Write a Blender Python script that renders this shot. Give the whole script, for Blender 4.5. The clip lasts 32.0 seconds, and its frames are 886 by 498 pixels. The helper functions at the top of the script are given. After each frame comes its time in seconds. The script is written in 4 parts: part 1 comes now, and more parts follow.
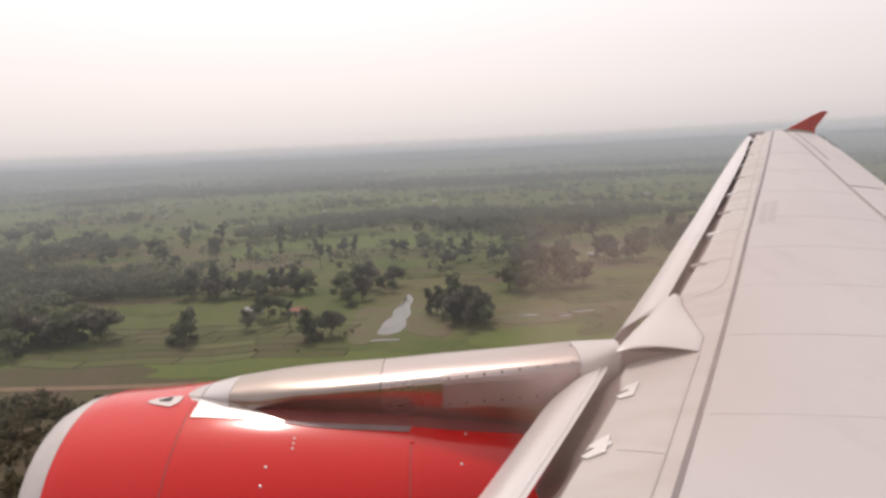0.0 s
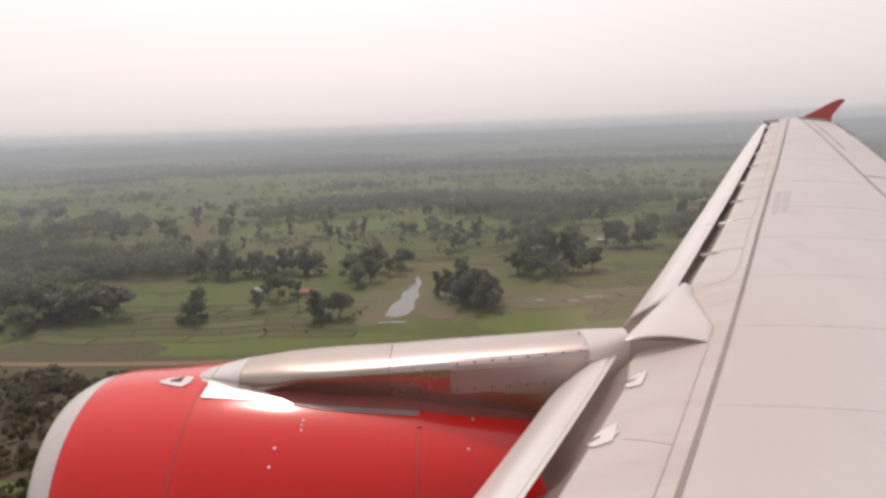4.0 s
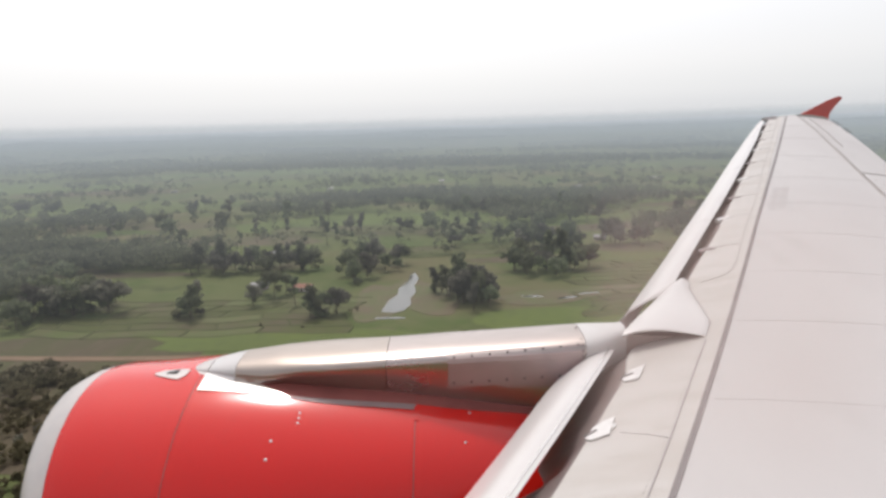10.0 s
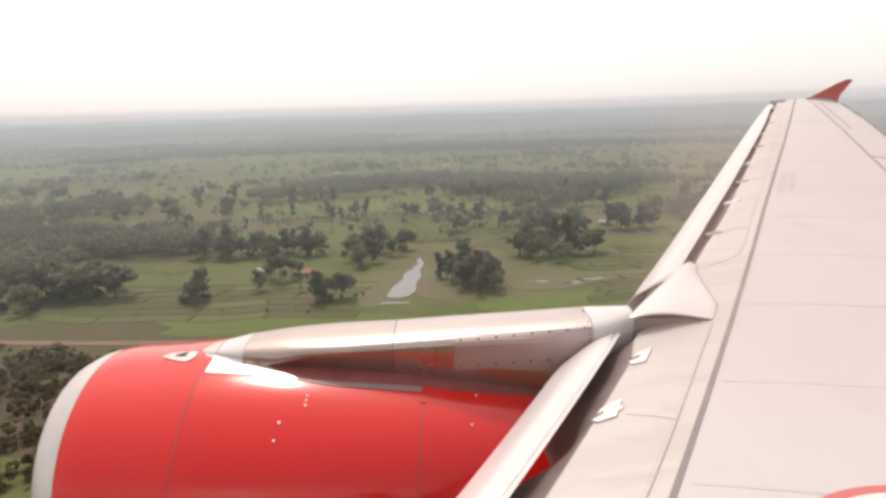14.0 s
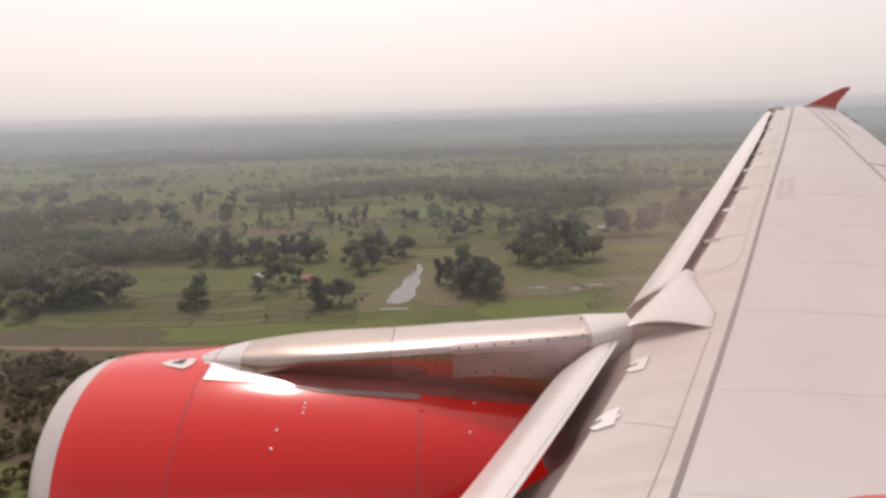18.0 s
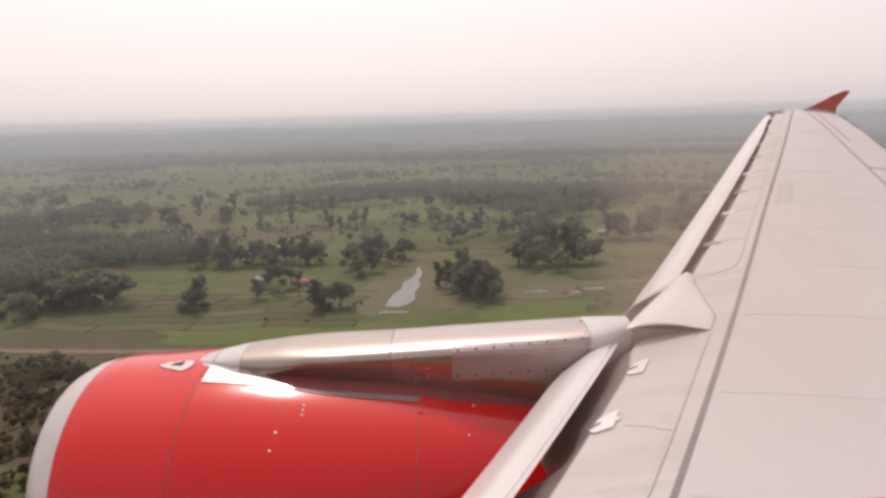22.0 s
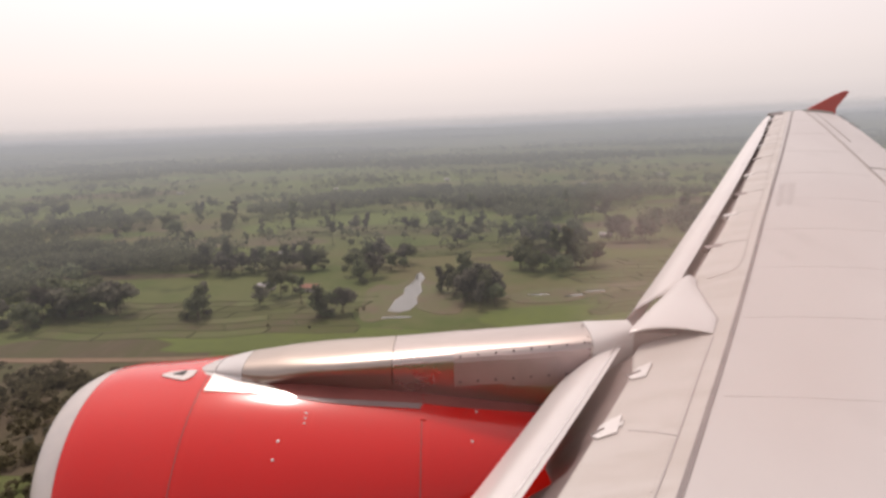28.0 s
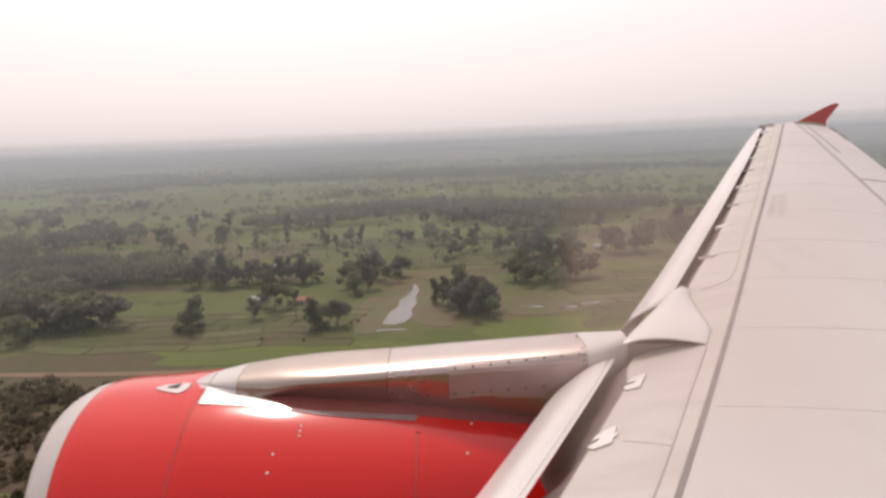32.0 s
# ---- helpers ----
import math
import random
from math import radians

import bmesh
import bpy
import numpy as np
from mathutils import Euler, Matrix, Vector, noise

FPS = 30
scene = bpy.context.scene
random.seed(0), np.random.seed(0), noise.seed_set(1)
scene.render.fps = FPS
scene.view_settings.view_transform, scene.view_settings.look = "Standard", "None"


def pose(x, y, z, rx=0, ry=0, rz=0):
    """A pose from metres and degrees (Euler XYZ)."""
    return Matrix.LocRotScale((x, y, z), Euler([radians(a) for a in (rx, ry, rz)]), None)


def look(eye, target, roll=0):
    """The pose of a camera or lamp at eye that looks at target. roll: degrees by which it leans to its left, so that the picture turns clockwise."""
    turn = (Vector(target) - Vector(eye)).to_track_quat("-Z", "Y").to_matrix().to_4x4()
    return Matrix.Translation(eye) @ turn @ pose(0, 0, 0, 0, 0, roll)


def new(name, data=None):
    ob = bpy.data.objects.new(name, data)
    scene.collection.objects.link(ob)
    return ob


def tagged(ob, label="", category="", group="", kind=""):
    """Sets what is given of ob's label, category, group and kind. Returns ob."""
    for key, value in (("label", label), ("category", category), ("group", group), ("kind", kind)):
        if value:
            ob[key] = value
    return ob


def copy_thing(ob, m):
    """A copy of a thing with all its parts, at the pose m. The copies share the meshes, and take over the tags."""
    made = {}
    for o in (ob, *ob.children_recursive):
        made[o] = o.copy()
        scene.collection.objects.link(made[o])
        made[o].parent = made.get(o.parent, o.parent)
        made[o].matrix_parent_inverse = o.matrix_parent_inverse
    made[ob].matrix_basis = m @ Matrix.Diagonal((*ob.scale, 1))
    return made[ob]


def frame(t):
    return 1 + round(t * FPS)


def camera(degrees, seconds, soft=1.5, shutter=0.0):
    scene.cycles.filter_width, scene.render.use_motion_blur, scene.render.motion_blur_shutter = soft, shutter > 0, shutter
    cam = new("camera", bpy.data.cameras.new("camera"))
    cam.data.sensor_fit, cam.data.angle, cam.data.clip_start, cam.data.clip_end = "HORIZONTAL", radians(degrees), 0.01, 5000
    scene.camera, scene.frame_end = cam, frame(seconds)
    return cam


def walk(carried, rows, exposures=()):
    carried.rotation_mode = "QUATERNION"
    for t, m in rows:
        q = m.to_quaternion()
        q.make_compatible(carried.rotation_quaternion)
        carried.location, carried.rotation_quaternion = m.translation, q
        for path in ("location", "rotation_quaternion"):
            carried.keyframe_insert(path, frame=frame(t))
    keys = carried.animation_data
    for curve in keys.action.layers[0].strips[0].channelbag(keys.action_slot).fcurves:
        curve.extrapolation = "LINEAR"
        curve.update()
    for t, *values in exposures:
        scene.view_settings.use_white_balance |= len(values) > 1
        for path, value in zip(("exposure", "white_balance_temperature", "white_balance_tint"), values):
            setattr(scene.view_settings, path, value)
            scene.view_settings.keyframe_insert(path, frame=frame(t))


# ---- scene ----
H = 85.0
NOSE_UP = 1.8
AIRCRAFT = pose(0, 0, H, 0, NOSE_UP, 0)
cam = camera(69.2, 32.0, soft=3.0)
PATH = [
    (0, (0.011, -0.013, 0.022), (0.039, 1.964, -0.279), -1.0),
    (0.5, (0.018, -0.02, 0.026), (0.044, 1.958, -0.268), -0.8),
    (1, (0.016, -0.008, 0.034), (0.033, 1.965, -0.288), -0.8),
    (1.5, (0.007, -0.002, 0.022), (0.022, 1.967, -0.328), -0.9),
    (2, (-0.003, -0.005, 0.005), (0.013, 1.965, -0.341), -0.8),
    (2.5, (0.009, -0.008, 0.03), (0.028, 1.964, -0.303), -0.6),
    (3, (0.017, -0.005, 0.038), (0.024, 1.967, -0.296), -0.8),
    (3.5, (0.007, -0.008, 0.04), (0.012, 1.961, -0.31), -0.4),
    (5.5, (0.003, 0.0, 0.033), (-0.011, 1.968, -0.321), -0.3),
    (6, (0.0, 0.004, 0.044), (-0.02, 1.971, -0.317), -0.3),
    (6.5, (-0.003, -0.002, 0.014), (-0.013, 1.965, -0.346), -0.2),
    (7, (0.005, 0.0, 0.012), (0.005, 1.968, -0.348), -0.2),
    (7.5, (0.003, 0.0, 0.001), (0.008, 1.969, -0.349), -0.2),
    (8, (0.003, -0.008, 0.009), (0.002, 1.963, -0.335), -0.2),
    (8.5, (0.002, -0.007, 0.006), (0.002, 1.964, -0.333), -0.0),
    (9, (-0.001, -0.01, 0.003), (-0.002, 1.96, -0.343), 0.1),
    (9.5, (0.003, -0.002, 0.01), (0.007, 1.967, -0.34), 0.1),
    (10, (-0.001, 0.001, 0.019), (0.008, 1.968, -0.345), 0.1),
    (10.5, (-0.004, 0.005, 0.022), (0.003, 1.969, -0.355), 0.3),
    (11, (-0.005, 0.004, 0.021), (-0.005, 1.969, -0.35), 0.1),
    (11.5, (-0.007, -0.001, 0.026), (-0.012, 1.964, -0.344), 0.1),
    (12, (-0.006, -0.001, 0.014), (-0.009, 1.965, -0.354), 0.2),
    (12.5, (0.0, -0.007, 0.016), (-0.007, 1.959, -0.352), -0.1),
    (13, (-0.003, 0.0, 0.007), (-0.013, 1.963, -0.372), -0.1),
    (13.5, (-0.01, 0.009, 0.004), (-0.013, 1.968, -0.396), -0.0),
    (14, (-0.011, 0.005, 0.004), (-0.018, 1.962, -0.405), 0.0),
    (14.5, (-0.009, 0.004, 0.012), (-0.016, 1.964, -0.39), -0.1),
    (16.5, (-0.003, 0.006, 0.004), (-0.009, 1.967, -0.384), 0.2),
    (17, (-0.004, 0.0, 0.015), (-0.011, 1.962, -0.373), 0.1),
    (17.5, (-0.003, -0.004, 0.015), (-0.015, 1.958, -0.372), 0.1),
    (18, (-0.004, 0.0, 0.015), (-0.009, 1.962, -0.376), 0.1),
    (18.5, (-0.002, 0.003, 0.018), (0.005, 1.964, -0.377), 0.2),
    (19, (-0.003, 0.012, 0.017), (-0.006, 1.971, -0.39), 0.1),
    (19.5, (-0.009, 0.014, 0.013), (-0.012, 1.971, -0.402), 0.1),
    (20, (-0.012, 0.016, 0.008), (-0.012, 1.972, -0.408), 0.2),
    (20.5, (-0.01, 0.011, 0.008), (-0.012, 1.968, -0.402), 0.2),
    (21, (-0.007, 0.011, 0.005), (-0.012, 1.971, -0.392), 0.0),
    (21.5, (-0.001, 0.005, 0.013), (-0.006, 1.967, -0.375), 0.0),
    (22, (-0.002, 0.004, 0.007), (-0.006, 1.968, -0.374), 0.2),
    (22.5, (-0.003, 0.009, 0.001), (-0.005, 1.972, -0.38), -0.0),
    (23, (0.0, 0.0, 0.0), (0.0, 1.965, -0.375), 0.0),
    (23.5, (0.003, -0.001, 0.009), (0.002, 1.964, -0.36), -0.2),
    (24, (-0.005, 0.003, 0.009), (-0.005, 1.966, -0.373), -0.3),
    (24.5, (-0.008, 0.008, 0.003), (-0.008, 1.97, -0.383), -0.5),
    (25, (-0.002, 0.006, 0.002), (-0.005, 1.969, -0.378), -0.3),
    (25.5, (-0.006, 0.001, 0.003), (-0.006, 1.968, -0.359), -0.5),
    (27.5, (-0.003, 0.002, 0.022), (-0.008, 1.969, -0.343), -0.3),
    (28, (0.003, 0.008, 0.017), (-0.006, 1.974, -0.35), -0.5),
    (28.5, (-0.002, 0.006, 0.012), (-0.002, 1.973, -0.353), -0.5),
    (29, (-0.003, 0.001, 0.016), (-0.017, 1.966, -0.355), -0.7),
    (29.5, (-0.002, 0.008, 0.017), (-0.015, 1.973, -0.353), -1.1),
    (30, (-0.01, 0.006, 0.012), (-0.032, 1.97, -0.365), -1.0),
    (30.5, (-0.01, 0.009, 0.006), (-0.016, 1.973, -0.373), -0.7),
    (31, (-0.003, -0.003, 0.005), (-0.019, 1.965, -0.347), -0.8),
    (31.5, (0.004, -0.009, 0.019), (-0.002, 1.963, -0.313), -0.7),
    (32, (0.003, -0.011, 0.019), (0.011, 1.962, -0.311), -0.6),
]

# level gaps in the light of the hazy afternoon
EXPOSURES = [(0.0, 0.02, 6700, 16), (5.5, 0.02, 6700, 16), (7.0, 0.0, 6500, 12), (8.5, 0.16, 6200, 9), (11.0, 0.22, 6200, 9), (13.0, 0.40, 6450, 12), (14.2, 0.42, 6800, 14), (16.5, 0.08, 6750, 16), (18.8, 0.04, 6850, 20), (25.0, 0.06, 6850, 19), (28.0, 0.07, 6850, 19), (32.0, 0.09, 6850, 19)]
walk(cam, [(t, AIRCRAFT @ look(eye, target, roll)) for t, eye, target, roll in PATH], EXPOSURES)

# ---- light ----
SUN_AZ, SUN_EL = -15.0, 61.0
sun_way = Vector((math.sin(radians(SUN_AZ)) * math.cos(radians(SUN_EL)),
                  math.cos(radians(SUN_AZ)) * math.cos(radians(SUN_EL)), math.sin(radians(SUN_EL))))
sun = new("sun", bpy.data.lights.new("sun", "SUN"))
sun.data.energy, sun.data.angle, sun.data.color = 1.3, radians(2.5), (1.0, 0.93, 0.87)
sun.matrix_world = look(sun_way * 300, (0, 0, 0))

world = bpy.data.worlds.new("hazy_sky")
scene.world = world
world.use_nodes = True
wn, wl = world.node_tree.nodes, world.node_tree.links
wn.clear()
w_out = wn.new("ShaderNodeOutputWorld")
w_bg = wn.new("ShaderNodeBackground")
w_sky = wn.new("ShaderNodeTexSky")
w_sky.sky_type, w_sky.sun_disc = "NISHITA", False
w_sky.sun_elevation, w_sky.sun_rotation = radians(SUN_EL), radians(SUN_AZ)
w_sky.dust_density, w_sky.air_density = 6.0, 1.0
w_co = wn.new("ShaderNodeTexCoord")
w_sep = wn.new("ShaderNodeSeparateXYZ")
wl.new(w_co.outputs["Generated"], w_sep.inputs[0])
w_map = wn.new("ShaderNodeMapRange")
w_map.inputs["From Min"].default_value, w_map.inputs["From Max"].default_value = -0.05, 0.95
wl.new(w_sep.outputs["Z"], w_map.inputs["Value"])
w_ramp = wn.new("ShaderNodeValToRGB")
w_ramp.color_ramp.interpolation = "EASE"
HAZE = [(0.0, (0.36, 0.38, 0.39)), (0.042, (0.44, 0.455, 0.465)), (0.058, (0.525, 0.525, 0.525)), (0.074, (0.59, 0.58, 0.575)), (0.10, (0.63, 0.615, 0.605)),
        (0.15, (0.66, 0.635, 0.62)), (0.30, (0.72, 0.69, 0.675)), (0.65, (0.36, 0.335, 0.33)), (1.0, (0.24, 0.23, 0.235))]
while len(w_ramp.color_ramp.elements) < len(HAZE):
    w_ramp.color_ramp.elements.new(0.5)
for el, (p, c) in zip(w_ramp.color_ramp.elements, HAZE):
    el.position, el.color = p, (*c, 1)
wl.new(w_map.outputs[0], w_ramp.inputs[0])
w_dot = wn.new("ShaderNodeVectorMath")
w_dot.operation = "DOT_PRODUCT"
w_dot.inputs[1].default_value = sun_way
wl.new(w_co.outputs["Generated"], w_dot.inputs[0])
w_clamp = wn.new("ShaderNodeClamp")
wl.new(w_dot.outputs["Value"], w_clamp.inputs[0])
w_pow = wn.new("ShaderNodeMath")
w_pow.operation, w_pow.inputs[1].default_value = "POWER", 2.4
wl.new(w_clamp.outputs[0], w_pow.inputs[0])
w_glow = wn.new("ShaderNodeMix")
w_glow.data_type, w_glow.blend_type = "RGBA", "ADD"
w_glow.inputs["B"].default_value = (0.56, 0.515, 0.475, 1)
wl.new(w_pow.outputs[0], w_glow.inputs["Factor"])
wl.new(w_ramp.outputs[0], w_glow.inputs["A"])
w_mix = wn.new("ShaderNodeMix")
w_mix.data_type, w_mix.blend_type = "RGBA", "ADD"
w_mix.inputs["Factor"].default_value = 0.03
wl.new(w_glow.outputs["Result"], w_mix.inputs["A"])
wl.new(w_sky.outputs[0], w_mix.inputs["B"])
wl.new(w_mix.outputs["Result"], w_bg.inputs[0])
w_bg.inputs[1].default_value = 1.0
wl.new(w_bg.outputs[0], w_out.inputs[0])

# ---- materials ----


def material(name, colour, rough=0.5, metal=0.0, vary=(), bump=0.0, bump_scale=30.0, coat=0.0, rough_vary=0.0, stretch=(1, 1, 1), random_tint=0.0, spec=0.5):
    """vary: (scale, second colour, low, high) layers laid over the base by noise, in metres."""
    m = bpy.data.materials.new(name)
    m.use_nodes = True
    n, k = m.node_tree.nodes, m.node_tree.links
    b = n["Principled BSDF"]
    b.inputs["Roughness"].default_value, b.inputs["Metallic"].default_value = rough, metal
    b.inputs["Coat Weight"].default_value, b.inputs["Coat Roughness"].default_value = coat, 0.12
    b.inputs["Specular IOR Level"].default_value = spec
    co = n.new("ShaderNodeTexCoord")
    mp = n.new("ShaderNodeMapping")
    mp.inputs["Scale"].default_value = stretch
    k.new(co.outputs["Object"], mp.inputs[0])
    rgb = n.new("ShaderNodeRGB")
    rgb.outputs[0].default_value = (*colour, 1)
    last = rgb.outputs[0]
    fac = None
    for scale, second, low, high in vary:
        t = n.new("ShaderNodeTexNoise")
        t.inputs["Scale"].default_value, t.inputs["Detail"].default_value, t.inputs["Roughness"].default_value = scale, 5, 0.6
        k.new(mp.outputs[0], t.inputs["Vector"])
        r = n.new("ShaderNodeMapRange")
        r.inputs["From Min"].default_value, r.inputs["From Max"].default_value = low, high
        k.new(t.outputs["Fac"], r.inputs["Value"])
        x = n.new("ShaderNodeMix")
        x.data_type = "RGBA"
        x.inputs["B"].default_value = (*second, 1)
        k.new(r.outputs[0], x.inputs["Factor"])
        k.new(last, x.inputs["A"])
        last, fac = x.outputs["Result"], r.outputs[0]
    if random_tint:
        info = n.new("ShaderNodeObjectInfo")
        hsv = n.new("ShaderNodeHueSaturation")
        v = n.new("ShaderNodeMapRange")
        v.inputs["To Min"].default_value, v.inputs["To Max"].default_value = 1 - random_tint, 1 + random_tint
        h = n.new("ShaderNodeMapRange")
        h.inputs["To Min"].default_value, h.inputs["To Max"].default_value = 0.5 - random_tint * 0.09, 0.5 + random_tint * 0.05
        k.new(info.outputs["Random"], v.inputs["Value"])
        k.new(info.outputs["Random"], h.inputs["Value"])
        k.new(v.outputs[0], hsv.inputs["Value"])
        k.new(h.outputs[0], hsv.inputs["Hue"])
        k.new(last, hsv.inputs["Color"])
        last = hsv.outputs[0]
    k.new(last, b.inputs["Base Color"])
    if rough_vary and fac is not None:
        q = n.new("ShaderNodeMapRange")
        q.inputs["To Min"].default_value, q.inputs["To Max"].default_value = rough, rough + rough_vary
        k.new(fac, q.inputs["Value"])
        k.new(q.outputs[0], b.inputs["Roughness"])
    if bump:
        t = n.new("ShaderNodeTexNoise")
        t.inputs["Scale"].default_value, t.inputs["Detail"].default_value = bump_scale, 6
        k.new(mp.outputs[0], t.inputs["Vector"])
        bp = n.new("ShaderNodeBump")
        bp.inputs["Strength"].default_value, bp.inputs["Distance"].default_value = 0.6, bump
        k.new(t.outputs["Fac"], bp.inputs["Height"])
        k.new(bp.outputs[0], b.inputs["Normal"])
    return m


M_wing = material("wing_paint", (0.51, 0.48, 0.472), 0.42, 0, [(0.6, (0.545, 0.52, 0.508), 0.35, 0.7), (4.0, (0.46, 0.435, 0.424), 0.55, 0.85)], 0.0006, 1.2, rough_vary=0.1, stretch=(1, 0.35, 1))
M_nose = material("weathered_leading_edge_paint", (0.55, 0.518, 0.49), 0.45, 0, [(1.6, (0.44, 0.395, 0.355), 0.47, 0.8), (6.0, (0.47, 0.43, 0.395), 0.52, 0.8)], 0.0006, 3, rough_vary=0.1, stretch=(0.45, 1.5, 1))
M_slat = material("slat_paint", (0.70, 0.67, 0.655), 0.3, 0, [(1.5, (0.64, 0.605, 0.59), 0.45, 0.8)], 0.0003, 3, coat=0.2)
M_inside = material("dark_slot_interior", (0.29, 0.235, 0.225), 0.42, 0.3, [(5, (0.21, 0.165, 0.16), 0.4, 0.7)])
M_root = material("primed_pylon_root", (0.50, 0.42, 0.40), 0.5, 0.1, [(5, (0.40, 0.33, 0.31), 0.4, 0.7)])
M_stripe = material("grey_sealant", (0.20, 0.175, 0.175), 0.6, 0, [(3, (0.26, 0.23, 0.225), 0.4, 0.75)])
M_seal = material("grey_gap_seal", (0.34, 0.31, 0.305), 0.6, 0, [(3, (0.42, 0.39, 0.38), 0.4, 0.75)])
M_rib = material("faint_panel_joint", (0.495, 0.468, 0.458), 0.5, 0, [(3, (0.515, 0.487, 0.477), 0.4, 0.7)])
M_mark = material("grey_stencil_paint", (0.493, 0.463, 0.455), 0.55, 0, [(8, (0.485, 0.455, 0.446), 0.45, 0.7)])
M_line = material("panel_joint", (0.40, 0.365, 0.345), 0.6, 0, [(3, (0.43, 0.40, 0.385), 0.4, 0.7)])
M_red = material("red_cowl_paint", (0.72, 0.016, 0.011), 0.145, 0, [(0.9, (0.68, 0.019, 0.014), 0.4, 0.75), (7, (0.63, 0.02, 0.015), 0.6, 0.9)], 0.0004, 2.0, coat=0.3)
M_redtip = material("red_wingtip_paint", (0.52, 0.085, 0.07), 0.45, 0, [(3, (0.46, 0.09, 0.075), 0.4, 0.7)])
M_lip = material("bare_aluminium_lip", (0.67, 0.63, 0.60), 0.42, 0.55, [(2.5, (0.54, 0.52, 0.52), 0.4, 0.75)], 0.0004, 8)
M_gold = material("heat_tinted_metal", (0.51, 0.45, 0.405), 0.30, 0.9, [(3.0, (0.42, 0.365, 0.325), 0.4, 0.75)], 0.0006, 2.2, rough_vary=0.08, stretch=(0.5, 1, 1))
M_steel = material("polished_metal", (0.57, 0.50, 0.475), 0.27, 0.9, [(3.0, (0.46, 0.41, 0.38), 0.4, 0.75)], 0.0006, 2.2, rough_vary=0.08, stretch=(0.5, 1, 1))
M_patch = material("grey_access_panel_paint", (0.50, 0.40, 0.39), 0.45, 0.25, [(5, (0.43, 0.35, 0.34), 0.45, 0.75)], 0.0004, 6)
M_white = material("white_fairing_paint", (0.64, 0.62, 0.61), 0.35, 0, [(4, (0.56, 0.54, 0.53), 0.45, 0.8)], coat=0.2)
M_apron = material("grey_foot_seal", (0.30, 0.235, 0.235), 0.5, 0.2, [(4, (0.24, 0.18, 0.18), 0.4, 0.7)])
# maroon that paints in the red cowl's reflection; the cowl seams use it too
M_reflect_seam = material("maroon_reflection_and_seam", (0.33, 0.112, 0.10), 0.45, 0.1, [(4, (0.26, 0.088, 0.08), 0.4, 0.7)], spec=0.3)
M_dark = material("dark_opening", (0.03, 0.026, 0.026), 0.7, 0, [(20, (0.05, 0.04, 0.04), 0.4, 0.7)])
M_strip = material("bright_metal_and_highlight", (0.86, 0.84, 0.82), 0.2, 0.85, [(6, (0.78, 0.76, 0.74), 0.4, 0.7)])
M_screw = material("screw_head", (0.12, 0.10, 0.10), 0.5, 0.6, [(30, (0.2, 0.17, 0.16), 0.4, 0.7)])
M_stud = material("white_stud", (0.8, 0.78, 0.76), 0.3, 0.3, [(30, (0.7, 0.68, 0.66), 0.4, 0.7)])

# ---- building ----


def part(name, bm, mat, parent, label=""):
    """Links a bmesh as one mesh object under a thing or under a part."""
    bmesh.ops.recalc_face_normals(bm, faces=bm.faces)
    me = bpy.data.meshes.new(name)
    bm.to_mesh(me)
    bm.free()
    if mat:
        me.materials.append(mat)
    ob = new(name, me)
    ob.parent = parent
    if label:
        tagged(ob, label)
    return ob


def smooth(ob, angle=35):
    ob.data.shade_smooth()
    ob.data.set_sharp_from_angle(angle=radians(angle))
    return ob


def loft(sections, bm=None, closed=True, caps=True):
    """A skin through rings of points."""
    bm = bm or bmesh.new()
    rings = [[bm.verts.new(p) for p in s] for s in sections]
    n = len(rings[0])
    for a, b in zip(rings, rings[1:]):
        for i in range(n if closed else n - 1):
            j = (i + 1) % n
            bm.faces.new((a[i], a[j], b[j], b[i]))
    if caps and closed:
        bm.faces.new(rings[0])
        bm.faces.new(rings[-1])
    return bm


def shell(grid, thick, bm=None):
    """A closed plate from a grid of points; thick: the vector to its underside."""
    bm = bm or bmesh.new()
    t = Vector(thick)
    top = [[bm.verts.new(p) for p in row] for row in grid]
    low = [[bm.verts.new(Vector(p) + t) for p in row] for row in grid]
    nr, nc = len(grid), len(grid[0])
    for i in range(nr - 1):
        for j in range(nc - 1):
            bm.faces.new((top[i][j], top[i][j + 1], top[i + 1][j + 1], top[i + 1][j]))
            bm.faces.new((low[i][j], low[i + 1][j], low[i + 1][j + 1], low[i][j + 1]))
    for i in range(nr - 1):
        for j in (0, nc - 1):
            bm.faces.new((top[i][j], top[i + 1][j], low[i + 1][j], low[i][j]))
    for j in range(nc - 1):
        for i in (0, nr - 1):
            bm.faces.new((top[i][j], top[i][j + 1], low[i][j + 1], low[i][j]))
    return bm


def prism(outline, thick, bm=None):
    bm = bm or bmesh.new()
    t = Vector(thick)
    a = [bm.verts.new(Vector(p) - t / 2) for p in outline]
    b = [bm.verts.new(Vector(p) + t / 2) for p in outline]
    bm.faces.new(a)
    bm.faces.new(b[::-1])
    for i in range(len(a)):
        j = (i + 1) % len(a)
        bm.faces.new((a[i], a[j], b[j], b[i]))
    return bm


def span(a, b, n):
    return [a + (b - a) * i / (n - 1) for i in range(n)]


def lerp(x, xs, ys):
    return float(np.interp(x, xs, ys))


# ---- the aircraft: x aft, y outboard, z up from the eye ----
aircraft = new("aircraft")
aircraft.matrix_world = AIRCRAFT
tagged(aircraft, "white jet airliner wing with a red engine, in flight over farmland", "aircraft")


def spar_z(y):
    return -0.00083987 * y ** 3 + 0.0262632 * y ** 2 - 0.0994854 * y - 1.2531361


